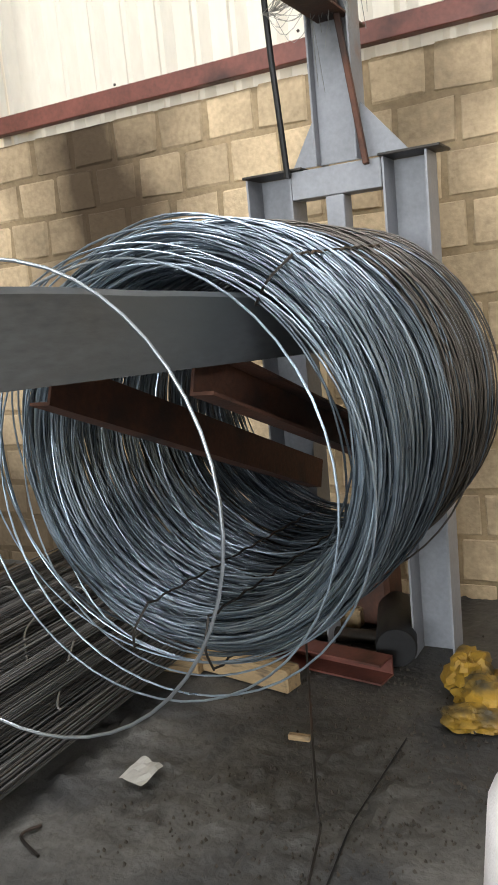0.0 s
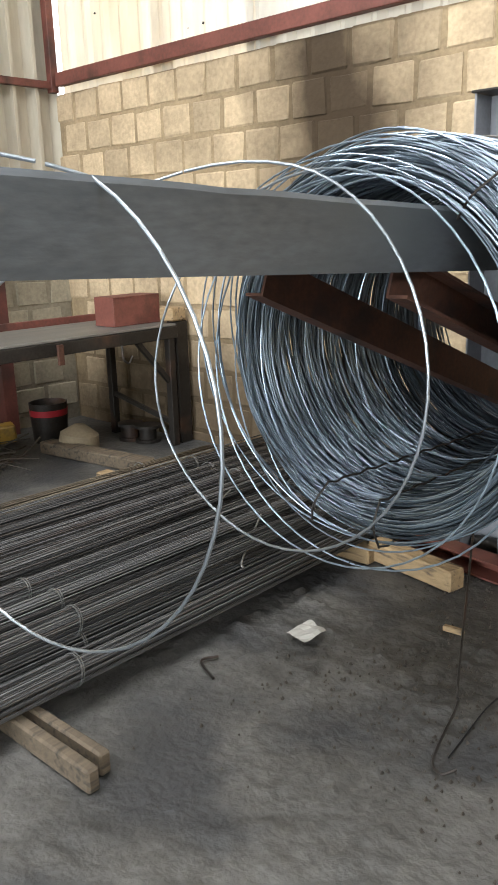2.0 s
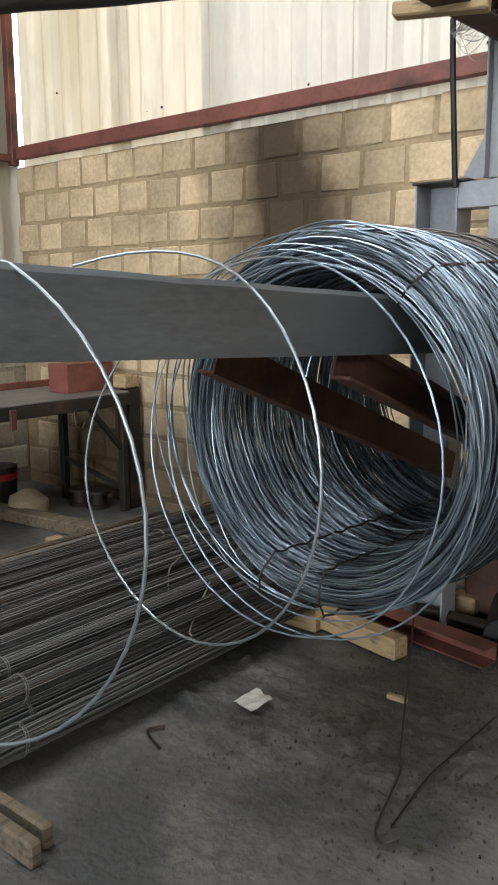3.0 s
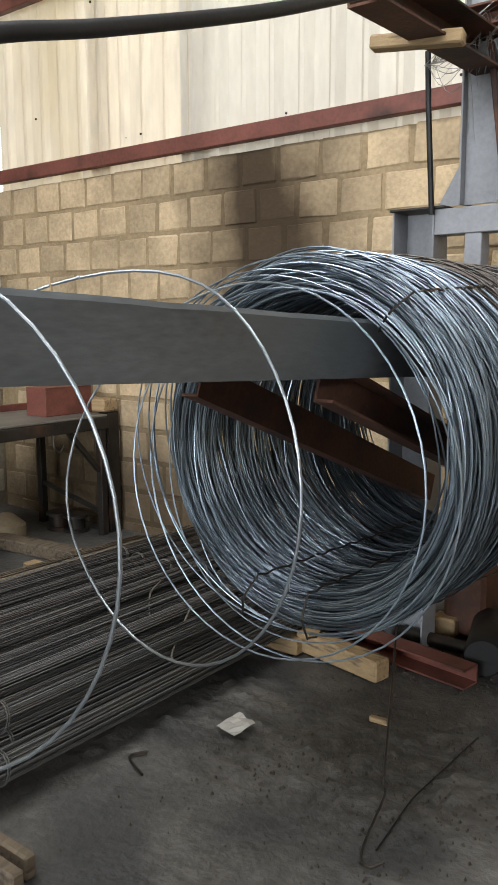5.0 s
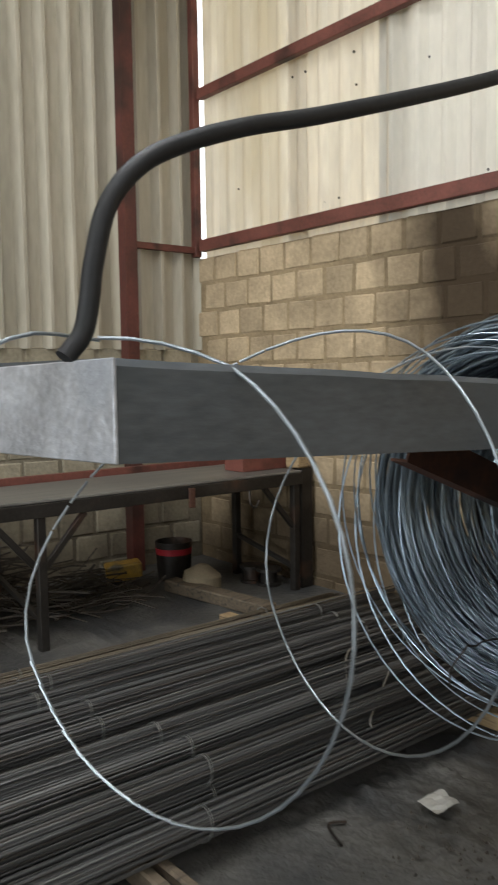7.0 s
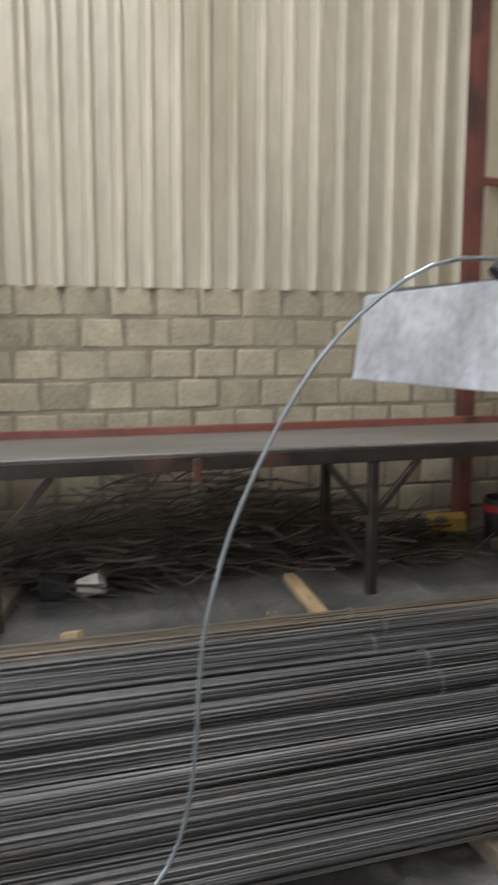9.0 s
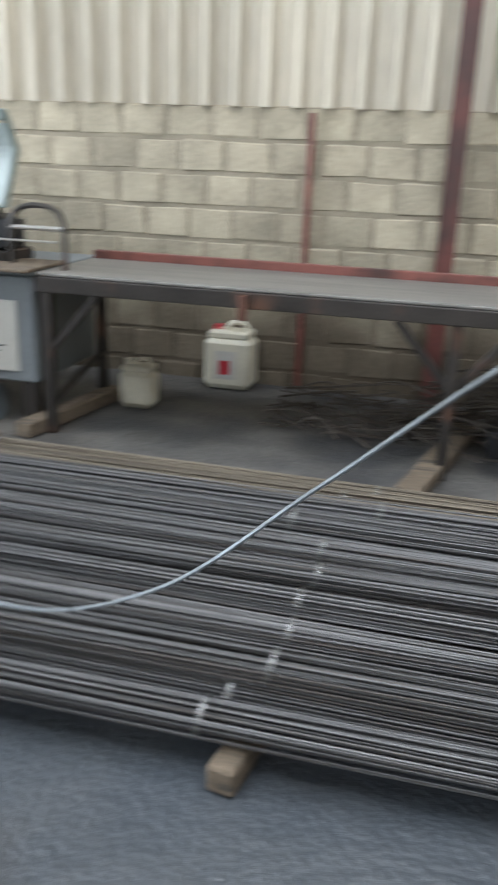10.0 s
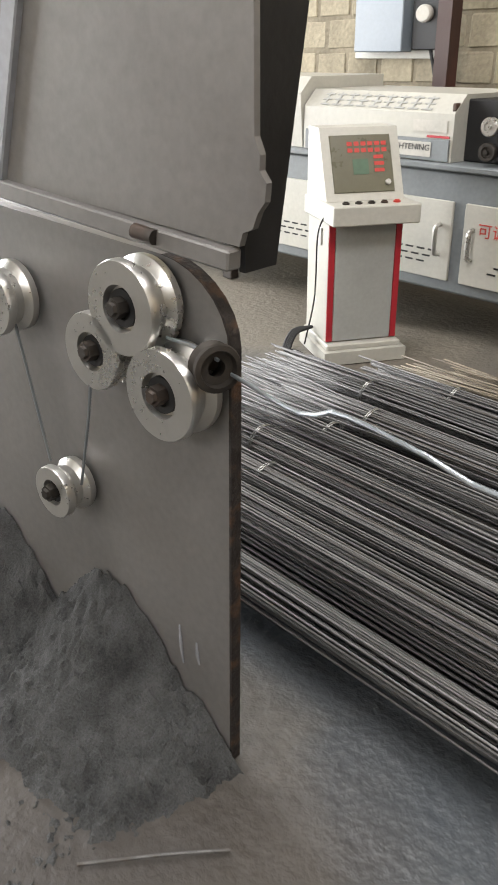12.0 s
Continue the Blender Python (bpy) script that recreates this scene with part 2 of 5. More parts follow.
M_OLD_TIMBER = material("grey_timber", "6a5d4c", 0.88, 0, 0.55, 1.2, 7, 60, 0.5, (8, 1, 8), rust="3c362e", rust_at=0.6)
M_TABLE_TOP = material("worn_table_top", "7d7a74", 0.5, 0.35, 0.6, 1.25, 4, 40, 0.15, (4, 0.3, 1))
M_WHITE = material("white_machine_paint", "b0aea5", 0.42, 0, 0.86, 1.05, 3, 50, 0.05, rust="9a948a", rust_at=0.72)
M_GREY_PAINT = material("grey_machine_paint", "6f7476", 0.5, 0, 0.8, 1.12, 4, 50, 0.1)
M_CONSOLE_GREY = material("console_grey_paint", "9b9c98", 0.5, 0, 0.88, 1.06, 4, 60, 0.05)
M_STRIPE = material("red_stripe", "a3252f", 0.45, 0, 0.85, 1.1, 5, 50, 0)
M_BLACK = material("black_iron", "1c1c1d", 0.55, 0.3, 0.6, 1.4, 6, 60, 0.2)
M_CHROME = material("turned_steel", "c4c3bf", 0.3, 0.9, 0.93, 1.04, 5, 90, 0.02)
M_PLATE = material("stand_plate", "7b7977", 0.46, 0.4, 0.8, 1.12, 2.5, 60, 0.08, rust="4c4742", rust_at=0.7)
M_CUT = material("flame_cut_edge", "2b2623", 0.7, 0.3, 0.5, 1.5, 40, 140, 0.8, rust="46301f", rust_at=0.58)
M_HEAP = material("scale_dust", "494a4a", 0.9, 0.1, 0.4, 1.6, 11, 260, 1.0, spec=0.25, relief=0.022)
M_PAPER = material("dirty_paper", "b9b6ae", 0.85, 0, 0.8, 1.05, 12, 60, 0.1)
M_YELLOW = material("yellow_plastic_sack", "a5822e", 0.5, 0, 0.6, 1.15, 9, 60, 0.4, rust="4a4230", rust_at=0.52)
M_SACK = material("white_woven_sack", "d2cdcb", 0.7, 0, 0.85, 1.05, 10, 200, 0.4)
M_JERRY = material("milky_plastic", "c9c4b0", 0.45, 0, 0.8, 1.05, 6, 50, 0.1)
M_SCREEN = material("screen_panel", "5a5746", 0.3, 0, 0.85, 1.1, 6, 50, 0)
M_RED_PRINT = material("red_print", "b5362e", 0.5, 0, 0.85, 1.1, 20, 60, 0)
M_GREEN_PRINT = material("green_print", "47604c", 0.5, 0, 0.85, 1.1, 20, 60, 0)
M_BLACK_PRINT = material("black_print", "26282a", 0.5, 0, 0.85, 1.1, 20, 60, 0)
M_BOX_BLUE = material("blue_grey_enamel", "767f88", 0.4, 0, 0.9, 1.06, 4, 50, 0.05)
M_SCRAP = material("scrap_brush", "37312a", 0.85, 0.15, 0.5, 1.6, 9, 60, 0.3, spread=0.3)
M_CARD = material("cardboard", "8e8068", 0.85, 0, 0.7, 1.1, 9, 60, 0.2)
M_COVER_EDGE = material("cover_edge_paint", "75807c", 0.5, 0, 0.75, 1.1, 5, 50, 0.1)
M_VISOR = material("pale_cover", "a8b0ad", 0.3, 0, 0.8, 1.08, 3, 30, 0)


# ---- mesh helpers ----
class Mesh:
    """Collects vertices and faces of one part, in world metres."""

    def __init__(self):
        self.v, self.f = [], []

    def add(self, verts, faces):
        n = len(self.v)
        self.v += [tuple(p) for p in verts]
        self.f += [tuple(i + n for i in q) for q in faces]
        return self

    def box(self, x0, x1, y0, y1, z0, z1, bev=0.004, m=None):
        """A box with chamfered edges."""
        cx, cy, cz = (x0 + x1) / 2, (y0 + y1) / 2, (z0 + z1) / 2
        hx, hy, hz = abs(x1 - x0) / 2, abs(y1 - y0) / 2, abs(z1 - z0) / 2
        b = min(bev, hx * 0.45, hy * 0.45, hz * 0.45)
        bm = bmesh.new()
        bmesh.ops.create_cube(bm, size=2)
        for v in bm.verts:
            v.co = (v.co.x * hx, v.co.y * hy, v.co.z * hz)
        if b > 0.0004:
            bmesh.ops.bevel(bm, geom=bm.edges[:], offset=b, segments=1, affect="EDGES")
        bm.verts.index_update()
        vs = [Vector((v.co.x + cx, v.co.y + cy, v.co.z + cz)) for v in bm.verts]
        if m:
            vs = [m @ v for v in vs]
        self.add(vs, [[v.index for v in f.verts] for f in bm.faces])
        bm.free()
        return self

    def bar(self, a, b, w, h, bev=0.003, up=(0, 0, 1)):
        """A rectangular bar from a to b; w across, h along up."""
        a, b = Vector(a), Vector(b)
        d = (b - a).normalized()
        s = d.cross(Vector(up)).normalized()
        u = s.cross(d)
        m = Matrix((s, d, u)).transposed().to_4x4()
        m.translation = (a + b) / 2
        n = (b - a).length / 2
        return self.box(-w / 2, w / 2, -n, n, -h / 2, h / 2, bev, m)

    def channel(self, a, b, w, h, t=0.008, side=1, up=(0, 0, 1)):
        """A C-section from a to b, open to one side."""
        a, b = Vector(a), Vector(b)
        d = (b - a).normalized()
        s = d.cross(Vector(up)).normalized() * side
        u = Vector(up) - d * d.dot(Vector(up))
        u.normalize()
        p, q = w / 2, h / 2
        prof = [(-p, -q), (p, -q), (p, -q + t), (-p + t, -q + t), (-p + t, q - t), (p, q - t), (p, q), (-p, q)]
        return self.prism([a + s * x + u * y for x, y in prof], b - a)

    def tube(self, pts, r, n=6, cap=True, closed=False):
        pts = [Vector(p) for p in pts]
        k = len(pts)
        rings, prev = [], None
        for i, p in enumerate(pts):
            if closed:
                d = pts[(i + 1) % k] - pts[i - 1]
            else:
                d = pts[min(i + 1, k - 1)] - pts[max(i - 1, 0)]
            d.normalize()
            if prev is None:
                prev = d.orthogonal().normalized()
            s = (prev - d * prev.dot(d)).normalized()
            prev = s
            t = d.cross(s)
            rr = r[i] if isinstance(r, (list, tuple)) else r
            rings.append([p + (s * math.cos(a) + t * math.sin(a)) * rr for a in (2 * math.pi * j / n for j in range(n))])
        vs = [v for ring in rings for v in ring]
        fs = []
        for i in range(k if closed else k - 1):
            a, b = i * n, ((i + 1) % k) * n
            for j in range(n):
                fs.append((a + j, a + (j + 1) % n, b + (j + 1) % n, b + j))
        if cap and not closed:
            fs += [tuple(reversed(range(n))), tuple((k - 1) * n + j for j in range(n))]
        return self.add(vs, fs)

    def lathe(self, profile, centre, axis, n=40):
        """Turned part: (along, radius) pairs round an axis."""
        ax = Vector(axis).normalized()
        s = ax.orthogonal().normalized()
        t = ax.cross(s)
        c = Vector(centre)
        vs, k = [], len(profile)
        for a, r in profile:
            for j in range(n):
                w = 2 * math.pi * j / n
                vs.append(c + ax * a + (s * math.cos(w) + t * math.sin(w)) * r)
        fs = [(i * n + j, i * n + (j + 1) % n, (i + 1) * n + (j + 1) % n, (i + 1) * n + j) for i in range(k - 1) for j in range(n)]
        fs += [tuple(reversed(range(n))), tuple((k - 1) * n + j for j in range(n))]
        return self.add(vs, fs)

    def prism(self, outline, depth_vec):
        """A flat outline pushed along a vector."""
        d = Vector(depth_vec)
        n = len(outline)
        vs = [Vector(p) for p in outline] + [Vector(p) + d for p in outline]
        fs = [tuple(range(n)), tuple(reversed(range(n, 2 * n)))]
        fs += [(j, j + n, (j + 1) % n + n, (j + 1) % n) for j in range(n)]
        return self.add(vs, fs)


ORIGIN = {}


def to_object(name, mesh, mat, origin=(0, 0, 0), smooth=False):
    o = Vector(origin)
    me = bpy.data.meshes.new(name)
    me.from_pydata([tuple(Vector(p) - o) for p in mesh.v], [], mesh.f)
    bm = bmesh.new()
    bm.from_mesh(me)
    bmesh.ops.recalc_face_normals(bm, faces=bm.faces[:])
    bm.to_mesh(me)
    bm.free()
    me.materials.append(mat)
    if smooth:
        me.polygons.foreach_set("use_smooth", [True] * len(me.polygons))
        me.set_sharp_from_angle(angle=radians(40))
    ob = new(name, me)
    ob.location = o
    ORIGIN[ob] = o
    return ob


def thing(name, label, category, at, group="", kind=""):
    ob = new(name)
    ob.location = at
    ob.empty_display_size = 0.05
    ORIGIN[ob] = Vector(at)
    return tagged(ob, label, category, group, kind)


def part(name, mesh, mat, parent, label="", smooth=False):
    o = ORIGIN[parent]
    ob = to_object(name, mesh, mat, o, smooth)
    ob.parent = parent
    ob.location = (0, 0, 0)
    return tagged(ob, label) if label else ob


def solid(name, mesh, mat, label, category, kind="", group="", smooth=False, at=None):
    if at is None:
        xs = np.array(mesh.v)
        at = (float((xs[:, 0].min() + xs[:, 0].max()) / 2), float((xs[:, 1].min() + xs[:, 1].max()) / 2), float(xs[:, 2].min()))
    if kind == "structure":
        at = (0, 0, 0)
    return tagged(to_object(name, mesh, mat, at, smooth), label, category, group, kind)


def spline(ctrl, n):
    """Catmull-Rom points through the control points."""
    c = [Vector(p) for p in ctrl]
    c = [c[0] * 2 - c[1]] + c + [c[-1] * 2 - c[-2]]
    out = []
    m = len(c) - 3
    for i in range(n + 1):
        u = i / n * m
        k = min(int(u), m - 1)
        u -= k
        a, b, d, e = c[k:k + 4]
        out.append(0.5 * ((2 * b) + (d - a) * u + (2 * a - 5 * b + 4 * d - e) * u * u + (3 * b - a - 3 * d + e) * u ** 3))
    return out




# ---- hall ----
def corrugated(axis, a0, a1, z0, z1, at, depth, pitch=0.19, out=1):
    """Trapezoid-ribbed sheet wall with thickness; ribs stand towards the room."""
    prof, a = [], a0
    while a < a1:
        for u, d in ((0, 0), (0.075, 0), (0.112, 1), (0.138, 1), (0.175, 0)):
            if a + u * pitch / 0.19 <= a1:
                prof.append((a + u * pitch / 0.19, d * depth))
        a += pitch
    m = Mesh()
    k = len(prof)
    vs = []
    for back in (0, 1):
        for z in (z0, z1):
            for p, d in prof:
                q = at + out * (d - back * 0.002)
                vs.append((p, q, z) if axis == "x" else (q, p, z))
    fs = []
    for i in range(k - 1):
        fs.append((i, i + 1, k + i + 1, k + i))
        fs.append((2 * k + i, 3 * k + i, 3 * k + i + 1, 2 * k + i + 1))
        fs.append((i, 2 * k + i, 2 * k + i + 1, i + 1))
    m.add(vs, fs)
    return m


def floor():
    m = Mesh()
    xs = [-5.5 + 0.15 * i for i in range(20)] + [-2.5 + 0.02 * i for i in range(126)] + [0.1 + 0.27 * i for i in range(21)]
    ys = [HALL_S - 0.3 + 0.3 * i for i in range(25)] + [-2.75 + 0.02 * i for i in range(300)] + [3.3 + 0.1 * i for i in range(5)]
    nx, ny = len(xs) - 1, len(ys) - 1
    vs = []
    for y in ys:
        for x in xs:
            h = noise.noise((x * 0.9, y * 0.9, 0)) * 0.006 + noise.noise((x * 6, y * 6, 3)) * 0.003
            trod = max(0.0, noise.noise((x * 1.3 + 4, y * 1.3, 7)) + 0.5) * min(1.0, max(0.12, (y + 0.2) * 1.2))
            h += trod * (abs(noise.noise((x * 15, y * 10, 1))) * 0.03 + abs(noise.noise((x * 27, y * 22, 2))) * 0.024)
            h += -0.006 * math.exp(-((x + 0.80 + 0.03 * noise.noise((y * 5, 0, 0))) / 0.012) ** 2) * (1.4 < y < 2.2)
            vs.append((x, y, h - 0.006))
    fs = [(j * (nx + 1) + i, j * (nx + 1) + i + 1, (j + 1) * (nx + 1) + i + 1, (j + 1) * (nx + 1) + i) for j in range(ny) for i in range(nx)]
    m.add(vs, fs)
    solid("floor", m, M_FLOOR, "dark oily worn concrete workshop floor", "floor", "structure", smooth=True)
    g = Mesh().box(-60, 60, -60, 60, -0.4, -0.05, 0)
    solid("ground", g, M_MORTAR, "bare earth ground outside the hall", "ground", "structure")


def shell():
    glow = bpy.data.materials.new("bright_sky_backdrop")
    glow.use_nodes = True
    glow.node_tree.nodes["Principled BSDF"].inputs["Emission Color"].default_value = (1, 1, 1, 1)
    glow.node_tree.nodes["Principled BSDF"].inputs["Emission Strength"].default_value = 2.5
    solid("backdrop", Mesh().box(-18, -6, 9.0, 9.05, -0.05, 14, 0), glow, "overexposed daylight outside the hall corner", "backdrop", "structure")
    solid("roof_ceiling", Mesh().box(WALL_W - 0.2, HALL_E + 0.2, HALL_S - 0.2, WALL_N + 0.2, ROOF, ROOF + 0.05, 0), M_ROOF,
          "grey ribbed sheet roof seen from inside", "ceiling", "structure")
    e = Mesh()
    e.box(HALL_E, HALL_E + 0.2, HALL_S, WALL_N + 0.2, -0.05, 3.0, 0)
    e.box(HALL_E, HALL_E + 0.2, HALL_S, -5.0, 3.0, ROOF, 0)
    e.box(HALL_E, HALL_E + 0.2, 2.0, WALL_N + 0.2, 3.0, ROOF, 0)
    e.box(HALL_E, HALL_E + 0.2, -5.0, 2.0, 4.8, ROOF, 0)
    solid("wall_east", e, M_MORTAR, "plain block side wall with high opening", "wall", "structure")
    s = Mesh()
    s.box(WALL_W - 0.2, -4.7, HALL_S - 0.2, HALL_S, -0.05, ROOF, 0)
    s.box(2.4, HALL_E + 0.2, HALL_S - 0.2, HALL_S, -0.05, ROOF, 0)
    s.box(-4.7, 2.4, HALL_S - 0.2, HALL_S, 4.2, ROOF, 0)
    solid("wall_south", s, M_MORTAR, "plain wall with wide open gate", "wall", "structure")


def block_mesh(i, lx, ly, lz):
    """One rough concrete block, chipped at random corners."""
    r = random.Random(i)
    m = Mesh().box(-lx / 2, lx / 2, -ly / 2, ly / 2, -lz / 2, lz / 2, 0.012)
    chips = {(sx, sz): r.choice((0, 0, 0.002, 0.004, 0.007)) for sx in (-1, 1) for sz in (-1, 1)}
    out = []
    for x, y, z in m.v:
        c = chips[(1 if x > 0 else -1, 1 if z > 0 else -1)]
        out.append((x * (1 - c / lx * 1.6) + r.uniform(-0.006, 0.006), y + r.uniform(-0.003, 0.003), z * (1 - c / lz * 1.4) + r.uniform(-0.006, 0.006)))
    m.v = out
    return m


def block_wall(name, axis, length0, length1, top, courses, course, pitch, face, mat, label, seed):
    """A wall of separate blocks before a recessed mortar core."""
    core = Mesh()
    mortar = M_MORTAR_N if axis == "x" else M_MORTAR_W
    if axis == "x":
        core.box(length0, length1, face + 0.007, face + 0.2, -0.05, top - 0.01, 0)
    else:
        core.box(face - 0.2, face - 0.007, length0, length1, -0.05, top - 0.01, 0)
    wall = solid(name, core, mortar, label, "wall", "structure")
    r = random.Random(seed)
    shapes = []
    for k in range(8):
        lx = pitch - 0.008 - (k % 4) * 0.004
        bm = block_mesh(seed * 10 + k, lx, 0.1, course - 0.009 - (k % 3) * 0.003)
        if axis == "y":
            bm.v = [(y, x, z) for x, y, z in bm.v]
        me = bpy.data.meshes.new("block")
        me.from_pydata(bm.v, [], bm.f)
        me.materials.append(mat)
        shapes.append(me)
    for c in range(courses):
        z = top - course * (c + 0.5)
        a = length0 + (pitch * 0.5 if c % 2 else 0.0) + r.uniform(-0.05, 0.05)
        while a < length1 - pitch * 0.4:
            ob = new("block", r.choice(shapes))
            ob.parent = wall
            d = r.uniform(-0.004, 0.004)
            ob.location = (a + pitch / 2, face + 0.05 + d, z) if axis == "x" else (face - 0.05 + d, a + pitch / 2, z)
            ob.rotation_euler = (r.uniform(-0.006, 0.006), r.uniform(-0.012, 0.012), r.uniform(-0.006, 0.006))
            a += pitch + r.uniform(-0.004, 0.004)
    return wall


def sheets_and_rails():
    solid("wall_north_sheet", corrugated("x", -3.36, 5.4, 2.40, ROOF, WALL_N + 0.06, -0.045, 0.2), M_SHEET_N,
          "cream ribbed sheet cladding lit from outside", "wall", "structure")
    for a, b, off in ((WALL_W + 0.05, -3.95, 0.064), (-4.2, -3.1, 0.07)):
        solid("wall_north_sheet", corrugated("x", a, b, 2.40, ROOF, WALL_N + off, -0.02, 0.2), M_SHEET_OLD,
              "weathered cream sheet panel with stains", "wall", "structure")
    r = random.Random(4)
    for k in range(26):
        x, z = r.uniform(-5.1, 0.2), r.choice((2.62, 2.9, 3.3, 3.55)) + r.uniform(-0.03, 0.03)
        solid("sheet_screw", Mesh().lathe([(0, 0.009), (0.006, 0.008), (0.008, 0.004)], (x, WALL_N + (0.062 if x > -3.36 else 0.06), z), (0, -1, 0), 6), M_DARK_STEEL,
              "small dark rusty screw in cladding sheet", "screw", group="cladding screws")
    solid("wall_west_sheet", corrugated("y", HALL_S, WALL_N + 0.025, 1.685, ROOF, WALL_W - 0.03, 0.075, 0.187), M_SHEET_W,
          "grey ribbed zinc sheet cladding", "wall", "structure")
    for z0, z1 in ((2.455, 2.545), (3.62, 3.70), (4.7, 4.78)):
        solid("trim_rail", Mesh().box(WALL_W + 0.12, 5.3, WALL_N - 0.06, WALL_N - 0.002, z0, z1, 0.004), M_RED,
              "red oxide painted steel sheeting rail", "rail", "structure")
    for y in (2.86, -0.53, -4.29, -7.6):
        solid("steel_column", Mesh().channel((WALL_W + 0.12, y, 0), (WALL_W + 0.12, y, ROOF), 0.1, 0.1, 0.008, 1, (0, 1, 0)), M_SOOTY_RED,
              "red oxide painted steel wall column", "column", group="wall columns")
    solid("conduit_pipe", Mesh().tube([(WALL_W + 0.03, -1.37, 0.0), (WALL_W + 0.03, -1.37, 1.66)], 0.02, 10), M_RED,
          "thin red pipe fixed on block wall", "pipe", smooth=True)
    solid("wall_corner", Mesh().box(WALL_W - 0.3, WALL_W - 0.012, WALL_N - 0.002, WALL_N + 0.2, -0.05, 2.41, 0), M_MORTAR_N, "sandy mortar corner of block walls", "wall", "structure")
    solid("corner_post", Mesh().bar((WALL_W + 0.06, WALL_N - 0.04, 2.42), (WALL_W + 0.06, WALL_N - 0.04, ROOF), 0.06, 0.06, up=(0, 1, 0)), M_RED,
          "red oxide corner post of sheeting frame", "post")
    solid("corner_tie", Mesh().bar((WALL_W + 0.05, 2.9, 2.47), (WALL_W + 0.05, WALL_N, 2.47), 0.05, 0.05), M_RED,
          "short red steel tie in hall corner", "rail")


# ---- coil stand ----
SX, SY = -1.11, 2.90
BEAM_X0, BEAM_X1, BEAM_Y0 = -1.345, -0.876, 0.282


def beam_z(y):
    return 1.512 - 0.045 * (y - BEAM_Y0)


def coil_stand():
    s = thing("coil_stand", "grey steel coil stand with long cantilever box beam", "stand", (SX, SY, 0))
    for x0, x1 in ((-1.49, -1.30), (-0.945, -0.782)):
        m = Mesh().channel(((x0 + x1) / 2, SY + 0.065, 0), ((x0 + x1) / 2, SY + 0.065, 1.893), 0.13, x1 - x0, 0.008, -1, (1, 0, 0))
        part("upright", m, M_GREY_STEEL, s)
        part("cap_plate", Mesh().box(x0 - 0.01, x1 + 0.05, SY - 0.012, SY + 0.14, 1.895, 1.905, 0.002), M_DARK_STEEL, s)
    part("crossbar", Mesh().box(-1.298, -0.947, SY - 0.004, SY + 0.09, 1.79, 1.893, 0.003), M_GREY_STEEL, s)
    m = Mesh()
    m.box(-1.165, -1.095, SY - 0.002, SY + 0.006, 1.2, 1.788, 0.002)
    m.box(-1.103, -1.095, SY + 0.006, SY + 0.08, 1.2, 1.788, 0.002)
    part("centre_strut", m, M_GREY_STEEL, s)
    part("mast_web", Mesh().box(-1.178, -1.03, SY + 0.01, SY + 0.018, 1.9, 2.75, 0.002), M_GREY_STEEL, s)
    for x in (-1.186, -1.03):
        part("mast_flange", Mesh().box(x, x + 0.008, SY - 0.03, SY + 0.09, 1.9, 2.75, 0.002), M_GREY_STEEL, s)
    for x0, x1 in ((-1.187, -1.3), (-1.02, -0.85)):
        part("gusset", Mesh().prism([(x0, SY + 0.03, 1.905), (x1, SY + 0.03, 1.905), (x0, SY + 0.03, 2.1)], (0, 0.008, 0)), M_GREY_STEEL, s)
    # cantilever box beam that slopes up to its free end
    m = Mesh()
    ya, yb = BEAM_Y0, SY - 0.004
    ridge = [ya + (yb - ya) * i / 26 for i in range(27)]
    rr = random.Random(3)
    vs, fs = [], []
    for y in ridge:
        dent = -abs(rr.gauss(0, 0.0013)) if y < 1.3 else 0
        zt = beam_z(y)
        for x, z in ((BEAM_X0, zt - 0.156), (BEAM_X1, zt - 0.156), (BEAM_X1 + dent * 0.3, zt - 0.012 + dent), (BEAM_X1 - 0.012, zt + dent), (BEAM_X0 + 0.01, zt), (BEAM_X0, zt - 0.01)):
            vs.append((x, y, z))
    for i in range(26):
        for j in range(6):
            fs.append((i * 6 + j, i * 6 + (j + 1) % 6, (i + 1) * 6 + (j + 1) % 6, (i + 1) * 6 + j))
    fs += [tuple(range(6)), tuple(26 * 6 + j for j in range(6))]
    m.add(vs, fs)
    part("box_beam", m, M_BEAM, s, "long dull galvanised box beam")
    zt = beam_z(ya)
    m = Mesh().box(BEAM_X0 - 0.1, BEAM_X1 + 0.002, ya - 0.008, ya - 0.001, zt - 0.156, zt, 0.003)
    m.v = [(x + (0.05 * (z - zt + 0.156) / 0.156 if x < -1.4 else 0), y - (0.04 * (BEAM_X1 - x)), z - 0.02 * (BEAM_X1 - x)) for x, y, z in m.v]
    part("end_plate", m, M_BEAM_END, s, "bright scuffed end plate")
    for x in (-0.915, -1.30):
        a, b = Vector((x, 1.50 if x > -1.1 else 1.42, beam_z(1.5) - 0.165)), Vector((x, SY - 0.002, 0.80 if x > -1.1 else 0.74))
        part("brace", Mesh().channel(a, b, 0.06, 0.11, 0.008, 1 if x > -1.1 else -1), M_RUST, s, "rusty brown channel brace")
